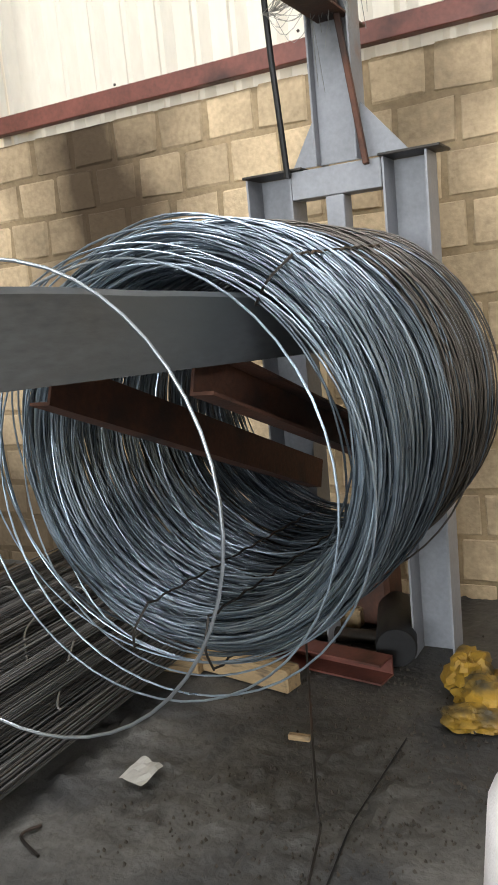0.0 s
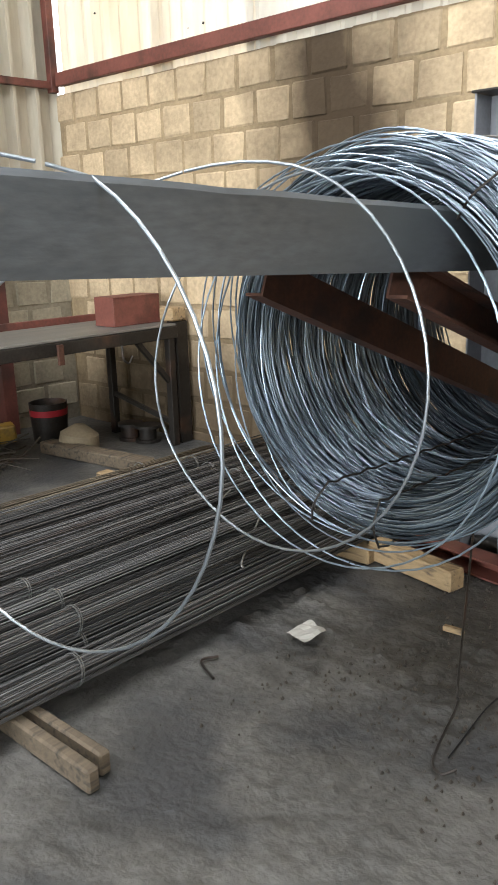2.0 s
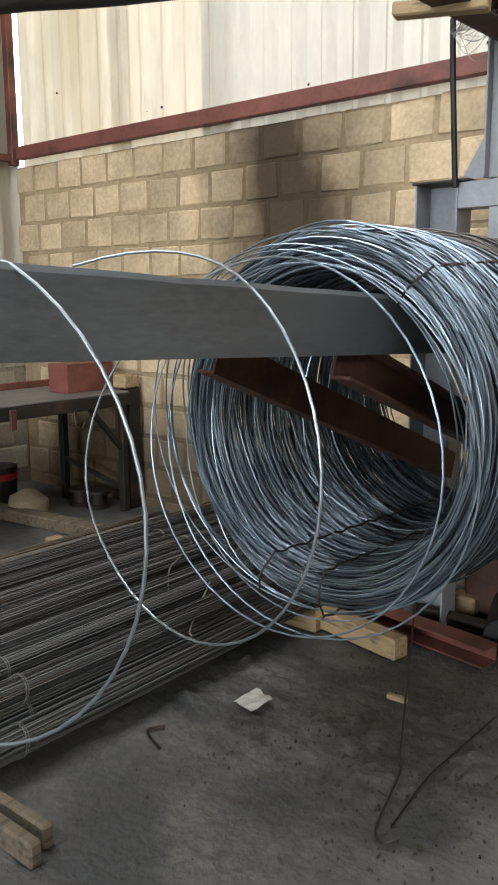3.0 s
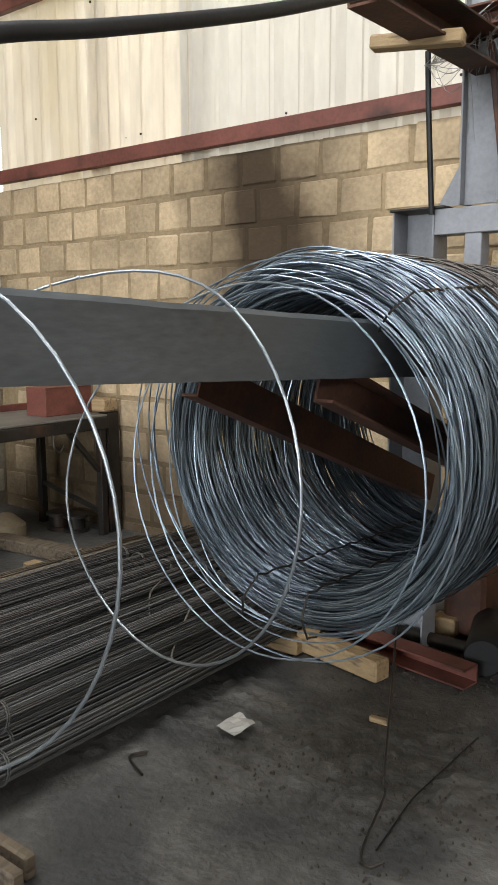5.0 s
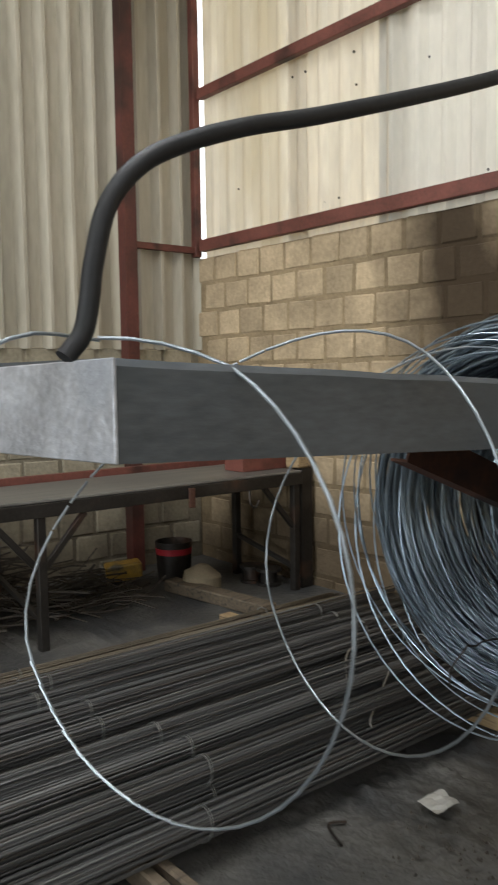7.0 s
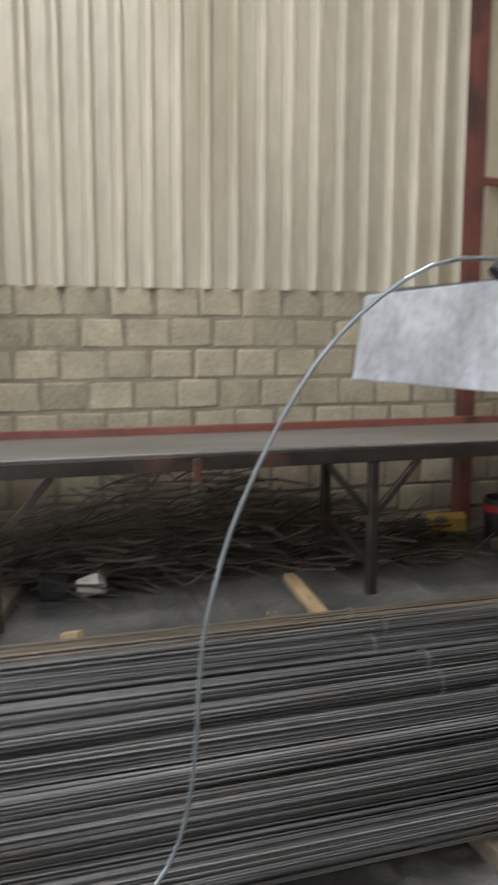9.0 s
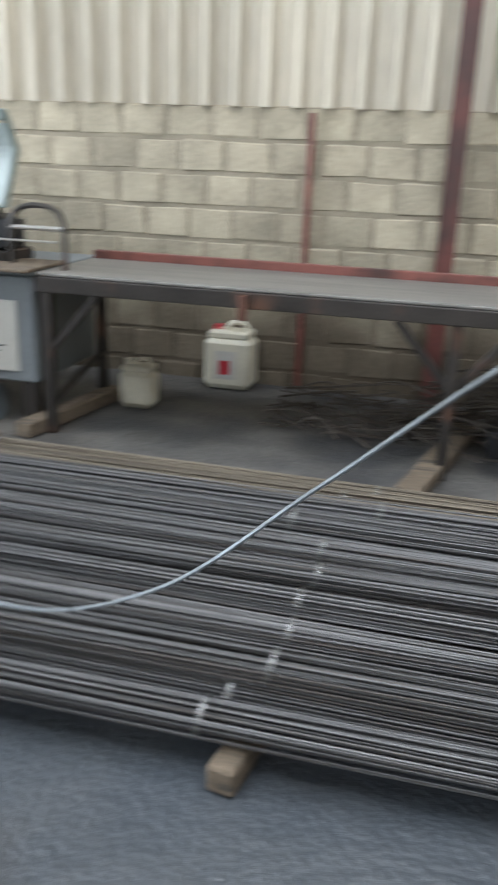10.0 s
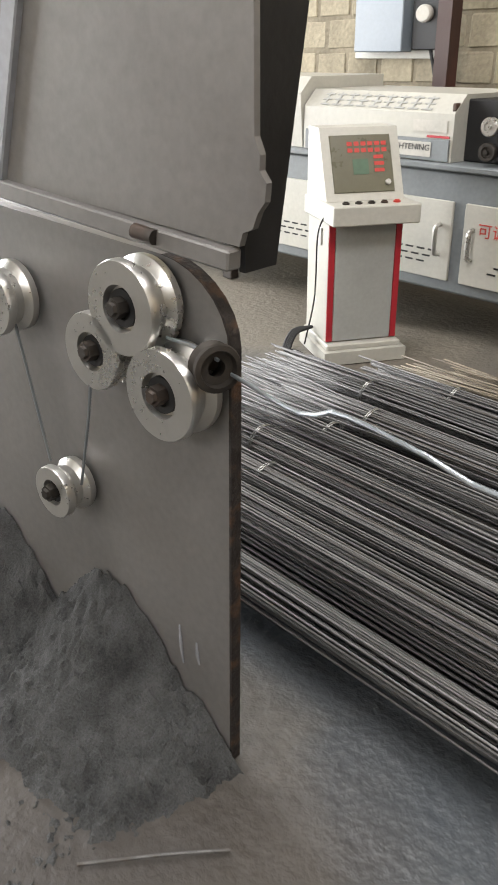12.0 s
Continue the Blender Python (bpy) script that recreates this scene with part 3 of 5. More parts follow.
    # bent guard rod from beam end up to mast top
    ctrl = [(-1.0, 0.262, 1.514), (-1.0, 0.294, 1.552), (-1.0, 0.308, 1.605), (-1.0, 0.318, 1.667), (-1.0, 0.346, 1.757), (-1.0, 0.406, 1.827), (-1.0, 0.491, 1.875), (-1.0, 0.633, 1.928), (-1.0, 0.864, 1.996), (-1.0, 1.351, 2.158), (-1.0, 1.84, 2.345), (-1.0, 1.95, 2.385)]
    part("guard_rod", Mesh().tube(spline(ctrl, 70), 0.017, 10), M_BLACK, s, "black bent round guard rod", True)
    m = Mesh()
    m.channel((-1.03, 1.86, 2.39), (-1.10, 3.1, 2.46), 0.12, 0.13, 0.008, 1)
    part("top_arm", m, M_RUST, s, "dark rusty channel arm on mast")
    part("arm_cross", Mesh().channel((-1.3, 2.83, 2.56), (-0.55, 2.83, 2.56), 0.1, 0.08, 0.008, 1), M_RUST, s)
    part("timber_peg", Mesh().bar((-1.25, 2.28, 2.365), (-0.95, 2.35, 2.345), 0.06, 0.045, 0.006), M_TIMBER, s, "pale timber offcut wedged on arm")
    part("hanger_rod", Mesh().tube([(-1.333, SY - 0.03, 2.50), (-1.325, SY - 0.03, 2.3), (-1.298, SY - 0.03, 1.87)], 0.012, 8), M_BLACK, s, "black ribbed hanger rod")
    part("hanger_flat", Mesh().bar((-1.07, SY - 0.05, 2.5), (-0.987, SY - 0.04, 1.87), 0.03, 0.02), M_RUST, s, "rusty flat hanger bar")
    m = Mesh()
    r = random.Random(5)
    for k in range(26):
        p = Vector((-1.31 + r.uniform(-0.03, 0.03), 2.84, 2.44))
        q = Vector((-1.05 + r.uniform(-0.12, 0.12), 2.82 + r.uniform(-0.06, 0.03), 2.50 + r.uniform(-0.08, 0.1)))
        mid = (p + q) / 2 + Vector((0, -0.05, r.uniform(-0.14, 0.05)))
        m.tube(spline([p, mid, q, q + Vector((r.uniform(-0.02, 0.06), -0.02, r.uniform(-0.3, -0.05)))], 12), 0.0012, 4)
    tagged(part("wire_tangle", m, M_TIE, s), "tangle of thin bright binding wire", kind="stuff")
    return s


# ---- wire coil ----
COIL_X, COIL_Z, COIL_Y0, COIL_Y1 = -1.105, 1.085, 1.69, 2.80


def coil():
    c = thing("wire_coil", "large coil of blue-grey drawn steel wire hung on beam", "wire coil", (COIL_X, (COIL_Y0 + COIL_Y1) / 2, COIL_Z - 0.555))
    r = random.Random(11)
    rest, dull = Mesh(), Mesh()
    layers = [("inner", 165, 0.437, 0.468), ("middle", 175, 0.46, 0.535), ("outer", 200, 0.522, 0.558)]
    single = 0
    for name, count, r0, r1 in layers:
        for k in range(count):
            u = (k + r.random()) / count
            if name == "middle":
                u = u ** 2.2
            rad = r.uniform(r0, r1)
            y = COIL_Y0 + (COIL_Y1 - COIL_Y0) * u + r.gauss(0, 0.01)
            cx, cz = COIL_X + r.gauss(0, 0.008), COIL_Z + r.gauss(0, 0.008)
            tilt, ph, wob, ph2 = r.gauss(0, 0.034 if u < 0.35 else 0.022), r.uniform(0, 6.28), r.gauss(0, 0.016), r.uniform(0, 6.28)
            if r.random() < 0.16:
                tilt *= 3
            pts = []
            for j in range(56):
                w = 2 * math.pi * j / 56
                rr = rad + wob * 0.5 * math.cos(2 * w + ph2) + 0.003 * math.sin(5 * w + ph)
                yy = y + tilt * math.cos(w + ph) + wob * math.sin(2 * w + ph2)
                pts.append((cx + rr * math.cos(w), min(max(yy, COIL_Y0 - 0.06), SY - 0.03), cz + rr * math.sin(w)))
            if single < 290 and u < 0.6:
                single += 1
                part("turn", Mesh().tube(pts, 0.0029, 5, closed=True), M_WIRE, c, smooth=True)
            else:
                (dull if name == "outer" and u > 0.38 and r.random() < 0.8 else rest).tube(pts, 0.0029, 5, closed=True)
    tagged(part("coil_core", rest, M_WIRE, c, smooth=True), kind="stuff")
    tagged(part("coil_back", dull, M_WIRE_OLD, c, smooth=True), "dull brownish turns at the coil's rear", kind="stuff")
    # loose front turns that sag off the face
    for dy, dx, dz, rad, tl, ph in ((-0.05, 0.01, -0.02, 0.54, 0.05, 0.4), (-0.09, -0.03, -0.03, 0.53, 0.07, 0.9), (-0.12, 0.0, -0.04, 0.52, 0.09, 1.6), (-0.08, 0.02, -0.03, 0.51, 0.06, 4.4)):
        pts = [(COIL_X + dx + rad * math.cos(w), COIL_Y0 + dy + tl * math.cos(w + ph), COIL_Z + dz + rad * math.sin(w)) for w in (2 * math.pi * j / 64 for j in range(64))]
        part("loose_turn", Mesh().tube(pts, 0.0025, 6, closed=True), M_WIRE, c, "loose turn sagging off coil face", True)
    # twisted tie wires round the coil body
    for ang, ln in ((50, 0.75), (250, 0.95), (275, 0.9)):
        a = radians(ang)
        m = Mesh()
        for rad, s in ((0.565, 0.0), (0.425, 0.03)):
            pts = []
            for j in range(26):
                u = j / 25
                w = a + s + 0.12 * u
                pts.append((COIL_X + rad * math.cos(w) + 0.004 * math.sin(u * 60), COIL_Y0 - 0.06 + u * ln, COIL_Z + rad * math.sin(w) + 0.004 * math.cos(u * 60)))
            m.tube(pts, 0.0035, 5)
        p0 = Vector((COIL_X + 0.565 * math.cos(a), COIL_Y0 - 0.06, COIL_Z + 0.565 * math.sin(a)))
        p1 = Vector((COIL_X + 0.425 * math.cos(a + 0.03), COIL_Y0 - 0.06, COIL_Z + 0.425 * math.sin(a + 0.03)))
        m.tube(spline([p0, (p0 + p1) / 2 + Vector((0, -0.03, 0)), p1], 8), 0.0035, 5)
        part("tie_wire", m, M_DARK_STEEL, c, "dark twisted tie wire")
    m = Mesh().tube(spline([(-1.27, 2.8, 0.62), (-1.2, 2.5, 0.42), (-1.0, 2.05, 0.2), (-0.86, 1.75, 0.10), (-0.853, 1.74, 0.05), (-0.80, 1.52, 0.02), (-0.75, 1.47, 0.02), (-0.72, 1.5, 0.03)], 40), 0.004, 6)
    part("hanging_tie", m, M_DARK_STEEL, c, "loose dark tie wire hanging to floor")


# ---- rod bundles ----
ROD_SHAPES = {}


def rod_shape(kind, length, mat):
    """A few slightly wavy rods, shared between bundles."""
    key = (kind, length, mat.name)
    if key not in ROD_SHAPES:
        r = random.Random(kind * 77 + int(length * 10))
        a, b, p = r.uniform(0, 0.008), r.uniform(0.0, 0.035), r.uniform(0, 6.28)
        pts = []
        for j in range(15):
            u = j / 14
            e = max(0, 0.12 - u) / 0.12
            pts.append((a * math.sin(5 * u + p) + b * e * e, (u - 0.5) * length, 0.4 * a * math.cos(7 * u + p)))
        m = Mesh().tube(pts, 0.0036, 5)
        me = bpy.data.meshes.new("rod")
        me.from_pydata(m.v, [], m.f)
        me.polygons.foreach_set("use_smooth", [True] * len(me.polygons))
        me.materials.append(mat)
        ROD_SHAPES[key] = me
    return ROD_SHAPES[key]


def rod_bundle(x, z, y0, y1, rad, seed, count=44, mat=M_ROD):
    r = random.Random(seed)
    length = round(y1 - y0, 1)
    b = thing("rod_bundle", "tied bundle of thin dark straightened steel rods" if mat is M_ROD else "tied bundle of dusty tan steel rods", "rod bundle", (x, (y0 + y1) / 2, z - rad), "stacked rod bundles")
    lean = r.gauss(0, 0.006)
    for k in range(count):
        rr, w = rad * math.sqrt(r.uniform(0.25, 1)), 2.4 * k
        ob = new("rod", rod_shape(r.randrange(7), length, mat))
        ob.parent = b
        ob.location = (rr * math.cos(w) * 0.98, r.gauss(0, 0.035), rad + rr * math.sin(w) * 0.95)
        ob.rotation_euler = (r.gauss(0, 0.0009), r.uniform(-0.9, 0.9) + (math.pi if math.cos(w) < 0 else 0), lean + r.gauss(0, 0.0022))
    for u in (0.07, 0.36, 0.66, 0.9):
        y = y0 + (y1 - y0) * (u + r.uniform(-0.012, 0.012))
        for d in (0, 0.008):
            ring = [(x + rad * 1.07 * math.cos(w), y + d + 0.01 * math.sin(w), z + rad * 1.04 * math.sin(w)) for w in (2 * math.pi * j / 16 for j in range(16))]
            part("tie", Mesh().tube(ring, 0.0022, 4, closed=True), M_TIE, b, "thin bright tie wire")
    return b


def near_end(x):
    """The bundle ends step back beside the console."""
    return -3.38 + 0.6 * min(max((-2.7 - x) / 0.45, 0.0), 1.0)


def bundles():
    n = 14
    for i in range(n):
        x = -1.775 - 1.30 * i / (n - 1)
        rad = 0.05 + 0.008 * math.sin(i * 2.3)
        rod_bundle(x, 0.075 + rad, near_end(x) + 0.05 * math.sin(i * 1.7), 3.3 + 0.1 * math.sin(i * 2.9), rad, 100 + i)
    for i, x in enumerate((-1.88, -2.03, -2.19, -2.36, -2.53, -2.72, -2.88)):
        rod_bundle(x, 0.075 + 0.105 + 0.045, near_end(x) + 0.3 + 0.12 * math.sin(i * 2.1), 3.2 + 0.1 * math.sin(i), 0.047, 200 + i, 40)
    for i, x in enumerate((-3.17, -3.27)):
        rod_bundle(x, 0.075 + 0.05, -2.88 + 0.06 * i, 3.1, 0.05, 300 + i, 40, M_ROD_TAN)
    for y, w, xr, sk in ((0.845, 0.02, -1.40, 0.0), (0.90, 0.018, -1.435, 0.01), (2.55, 0.045, -1.70, 0), (-0.735, 0.036, -1.665, -0.115), (-2.6, 0.045, -1.85, 0)):
        m = Mesh().bar((-3.62, y - sk * 2, 0.036), (xr, y + sk, 0.036), 2 * w, 0.072, 0.007)
        solid("timber_bearer", m, M_TIMBER if y > 2 else M_OLD_TIMBER, "rough sawn timber bearer under rod bundles", "timber", group="timber bearers")


# ---- outfeed table ----
def outfeed_table():
    t = thing("outfeed_table", "long steel outfeed table with worn top", "table", (-4.2, 0.7, 0))
    part("table_top", Mesh().box(-4.56, -3.877, -2.47, 3.42, 0.815, 0.83, 0.003), M_TABLE_TOP, t, "worn bright steel top")
    part("front_rail", Mesh().box(-3.93, -3.872, -2.47, 3.43, 0.735, 0.812, 0.004), M_DARK_STEEL, t)
    part("back_rail", Mesh().box(-4.6, -4.565, -2.47, 3.43, 0.74, 0.875, 0.004), M_RED, t, "red-brown raised back rail")
    for y in (3.38, 1.53, -0.42, -2.42):
        for x in (-3.905, -4.55):
            part("leg", Mesh().bar((x, y, 0), (x, y, 0.735), 0.05, 0.05, up=(0, 1, 0)), M_DARK_STEEL, t)
        part("cross_tie", Mesh().bar((-4.55, y, 0.3), (-3.905, y, 0.16), 0.03, 0.03), M_DARK_STEEL, t)
        for k in (-1, 1):
            if -2.4 < y + 0.3 * k < 3.4:
                part("knee_brace", Mesh().bar((-3.905, y + 0.02 * k, 0.45), (-3.905, y + 0.27 * k, 0.735), 0.035, 0.03, up=(1, 0, 0)), M_DARK_STEEL, t)
    for y in (0.55, 2.5, -1.4):
        part("stud", Mesh().box(-3.87, -3.85, y - 0.02, y + 0.02, 0.68, 0.80, 0.003), M_RUST, t)
    m = Mesh().tube(spline([(-3.86, 2.95, 0.74), (-3.84, 2.94, 0.66), (-3.84, 2.98, 0.63), (-3.84, 3.01, 0.67)], 14), 0.007, 7)
    part("hook", m, M_DARK_STEEL, t)
    m = Mesh()
    m.box(-4.25, -4.05, 3.05, 3.06, 0.832, 1.02, 0.002)
    m.box(-4.25, -4.05, 3.06, 3.44, 0.832, 0.84, 0.002)
    m.box(-4.25, -4.05, 3.06, 3.44, 1.012, 1.02, 0.002)
    m.box(-4.06, -4.052, 3.06, 3.44, 0.84, 1.012, 0.002)
    m.box(-4.25, -4.242, 3.06, 3.44, 0.84, 1.012, 0.002)
    solid("red_steel_box", m, M_RED, "open red painted steel box section on table", "steel box")
    solid("brick_piece", Mesh().box(-4.0, -3.9, 3.44, 3.55, 0.0, 0.84, 0.01), M_DARK_STEEL, "dark end post beside table", "post")
    solid("brick_bit", Mesh().box(-4.02, -3.89, 3.40, 3.53, 0.842, 0.93, 0.01), M_TIMBER, "pale brick piece on table end", "brick")


# ---- straightening machine ----
FX = -4.02


def print_on(parent, name, text, at, size, mat, label):
    """Lettering on a face that looks along +x."""
    cu = bpy.data.curves.new(name, "FONT")
    cu.body, cu.size, cu.extrude, cu.align_x = text, size, 0.0008, "CENTER"
    tx = new(name, cu)
    tx.parent = parent
    tx.matrix_basis = Matrix.Translation(Vector(at) - ORIGIN[parent]) @ Matrix(((0, 0, 1, 0), (1, 0, 0, 0), (0, 1, 0, 0), (0, 0, 0, 1)))
    cu.materials.append(mat)
    return tagged(tx, label)


def machine():
    g = thing("straightening_machine", "white and grey wire straightening machine", "machine", (-4.35, -3.4, 0))
    part("frame", Mesh().box(-4.75, FX, -5.6, -2.15, 0.24, 0.80, 0.012), M_GREY_PAINT, g, "grey painted machine base")
    part("deck", Mesh().box(-4.78, FX + 0.03, -5.6, -2.14, 0.802, 0.83, 0.006), M_GREY_PAINT, g)
    for y in (-2.2, -3.3, -4.4, -5.5):
        part("foot", Mesh().box(FX - 0.07, FX - 0.005, y - 0.04, y + 0.04, 0.0, 0.24, 0.006), M_DARK_STEEL, g)
    part("wheel", Mesh().lathe([(-0.03, 0.05), (-0.03, 0.1), (0.03, 0.1), (0.03, 0.05)], (FX - 0.06, -2.42, 0.1), (0, 1, 0), 24), M_GREY_PAINT, g, "small grey castor wheel", True)
    for y0, y1 in ((-2.80, -2.24), (-3.42, -2.86), (-4.1, -3.55), (-4.75, -4.2), (-5.4, -4.85)):
        d = part("door", Mesh().box(FX + 0.001, FX + 0.016, y0, y1, 0.30, 0.67, 0.004), M_WHITE, g, "white cabinet door with vent slots")
        hy = y0 + 0.05 if y0 == -2.80 else y1 - 0.06
        part("handle", Mesh().tube(spline([(FX + 0.016, hy, 0.42), (FX + 0.045, hy, 0.43), (FX + 0.05, hy, 0.49), (FX + 0.045, hy, 0.55), (FX + 0.016, hy, 0.56)], 14), 0.011, 8), M_CHROME, d, "chrome pull handle", True)
        sl = Mesh()
        for i in range(3):
            for j in range(5):
                yy = y0 + 0.14 + j * 0.062 + i * 0.03
                sl.box(FX + 0.0155, FX + 0.018, yy, yy + 0.042, 0.37 + 0.03 * i, 0.378 + 0.03 * i, 0)
        part("vent_slot", sl, M_BLACK, d)
    print_on(g, "red_writing", "\u53ef\u8c03\u9ad8\u4f4e\u901f", (FX + 0.0175, -2.55, 0.535), 0.071, M_RED_PRINT, "row of red printed characters")
    part("notice", Mesh().box(FX + 0.017, FX + 0.019, -3.30, -3.18, 0.50, 0.60, 0), M_PAPER, g, "white printed notice")
    # hood with chamfered front
    pr = [(FX - 0.02, 0.832), (FX - 0.02, 1.04), (FX - 0.10, 1.12), (-4.7, 1.12), (-4.7, 0.832)]
    part("hood", Mesh().prism([(x, -3.80, z) for x, z in pr], (0, 0.88, 0)), M_WHITE, g, "white sheet hood with sloped edge")
    part("rear_hood", Mesh().prism([(x + (0.02 if z > 0.9 else 0), -4.95, z + (0.06 if z > 1 else 0)) for x, z in pr], (0, 1.14, 0)), M_WHITE, g, "white rear hood")
    part("hood_band", Mesh().box(FX - 0.018, FX - 0.008, -3.78, -2.93, 0.835, 0.93, 0.002), M_GREY_PAINT, g)
    part("red_line", Mesh().box(FX - 0.018, FX - 0.012, -3.05, -2.935, 0.935, 0.945, 0), M_STRIPE, g)
    for i in range(9):
        w = Mesh()
        a = -3.70 + i * 0.075
        for k in range(3):
            w.box(-0.002, 0.0, a, a + 0.055, -0.045 + 0.032 * k, -0.036 + 0.032 * k, 0, pose(FX - 0.058, 0, 1.084, 0, -45, 0))
        w.box(-0.002, 0.0, a + 0.02, a + 0.03, -0.045, 0.035, 0, pose(FX - 0.058, 0, 1.084, 0, -45, 0))
        part("hood_character", w, M_CONSOLE_GREY, g)
    part("sticker", Mesh().box(FX - 0.018, FX - 0.015, -3.13, -2.95, 0.96, 1.01, 0), M_PAPER, g, "pale sticker")
    sign = part("sign", Mesh().box(FX - 0.0075, FX - 0.004, -3.32, -3.02, 0.85, 0.915, 0), M_PAPER, g, "white sign with black lettering")
    print_on(sign, "lettering", "STRAIGHTENING", (FX - 0.003, -3.17, 0.878), 0.038, M_BLACK_PRINT, "black capital lettering")
    # straightening roller box
    part("roller_box", Mesh().box(-4.5, FX - 0.12, -2.943, -2.541, 0.832, 1.10, 0.006), M_BLACK, g, "black roller housing")
    for a, b in ((-2.943, -2.923), (-2.576, -2.541)):
        part("side_plate", Mesh().box(FX - 0.118, FX - 0.03, a, b, 0.832, 1.085, 0.005), M_DARK_STEEL, g)
    for y in (-2.744, -2.636):
        for z in (0.997, 0.892):
            part("roller", Mesh().lathe([(-0.08, 0.02), (0, 0.02), (0, 0.040), (0.018, 0.041), (0.024, 0.037), (0.024, 0.024), (0.018, 0.022), (0.018, 0.010), (0.03, 0.010)], (FX - 0.03, y, z), (1, 0, 0), 28),
                      M_CHROME if z > 0.945 else M_DARK_STEEL, g, "round steel feed roller", True)
    for y in (-2.744, -2.636):
        part("adjusting_bolt", Mesh().lathe([(0, 0.010), (0.03, 0.010), (0.03, 0.015), (0.042, 0.015)], (-4.2, y, 1.10), (0, 0, 1), 10), M_DARK_STEEL, g)
    # cutter with its motor drum, upright cheeks and white lever
    part("cutter_block", Mesh().box(-4.42, FX - 0.10, -2.537, -2.337, 0.832, 0.90, 0.01), M_DARK_STEEL, g)
    for y in (-2.527, -2.367):
        part("cutter_cheek", Mesh().box(-4.35, FX - 0.14, y, y + 0.022, 0.90, 1.05, 0.005), M_DARK_STEEL, g)
    part("motor_drum", Mesh().lathe([(0, 0.02), (0, 0.085), (0.01, 0.09), (0.14, 0.09), (0.15, 0.08), (0.15, 0.02)], (-4.28, -2.397, 0.99), (1, 0, 0), 28), M_BLACK, g, "round black motor drum", True)
    part("feed_shaft", Mesh().tube([(FX - 0.07, -2.561, 0.965), (FX - 0.07, -2.057, 0.965)], 0.006, 8), M_CHROME, g, smooth=True)
    lev = [(-2.517, 1.04), (-2.437, 1.035), (-2.367, 1.11), (-2.347, 1.13), (-2.367, 1.145), (-2.397, 1.13), (-2.457, 1.07), (-2.517, 1.065)]
    part("lever", Mesh().prism([(FX - 0.10, y, z) for y, z in lev], (0.014, 0, 0)), M_WHITE, g, "white cast lever arm")
    for y, z in ((-2.507, 1.052), (-2.372, 1.125)):
        part("pivot_bolt", Mesh().lathe([(0, 0.012), (0.008, 0.012), (0.01, 0.008)], (FX - 0.086, y, z), (1, 0, 0), 10), M_DARK_STEEL, g)
    # lifted cover: two bent cheeks, a pale sheet between them and a dark bar on top
    ya, yb = -2.63, -2.31
    bend = [(-4.12, 1.12), (-4.22, 1.30), (-4.26, 1.40), (-4.20, 1.52), (-4.16, 1.58)]
    face = [(v.x, v.z) for v in spline([(x, ya, z) for x, z in bend[:4]], 10)]
    rim = face + [(x - 0.006, z) for x, z in face[::-1]]
    cover = part("lifted_cover", Mesh().prism([(x, ya + 0.005, z) for x, z in rim], (0, yb - ya - 0.01, 0)), M_VISOR, g, "raised pale bent cover")
    for y in (ya, yb):
        edge = [(x + 0.055, z) for x, z in bend]
        part("cover_cheek", Mesh().prism([(x, y - 0.004, z) for x, z in bend + edge[::-1]], (0, 0.008, 0)), M_COVER_EDGE, cover, "grey-green cover side")
    part("cover_bar", Mesh().box(-4.185, -4.12, ya + 0.006, yb - 0.006, 1.53, 1.585, 0.006), M_COVER_EDGE, cover)
    part("handle_hoop", Mesh().tube(spline([(-4.1, -2.29, 0.83), (-4.1, -2.29, 1.05), (-4.1, -2.22, 1.13), (-4.1, -2.08, 1.13), (-4.1, -2.02, 1.05), (-4.1, -2.02, 0.83)], 30), 0.014, 8), M_DARK_STEEL, g, "black hoop guard", True)
    part("hoop_bar", Mesh().tube([(-4.1, -2.29, 1.03), (-4.1, -2.02, 1.03)], 0.012, 8), M_CHROME, g, smooth=True)
    part("end_table", Mesh().box(-4.3, -3.88, -2.56, -2.11, 0.832, 0.85, 0.004), M_OLD_TIMBER, g, "worn dark board at cutter outlet")
    g.location, g.scale = (-4.265, -3.868, 0), (1, 1.084, 1)
    solid("timber_skid", Mesh().bar((-3.76, -2.52, 0.04), (-4.6, -2.36, 0.04), 0.1, 0.08, 0.008), M_OLD_TIMBER, "timber skid under machine end", "timber")


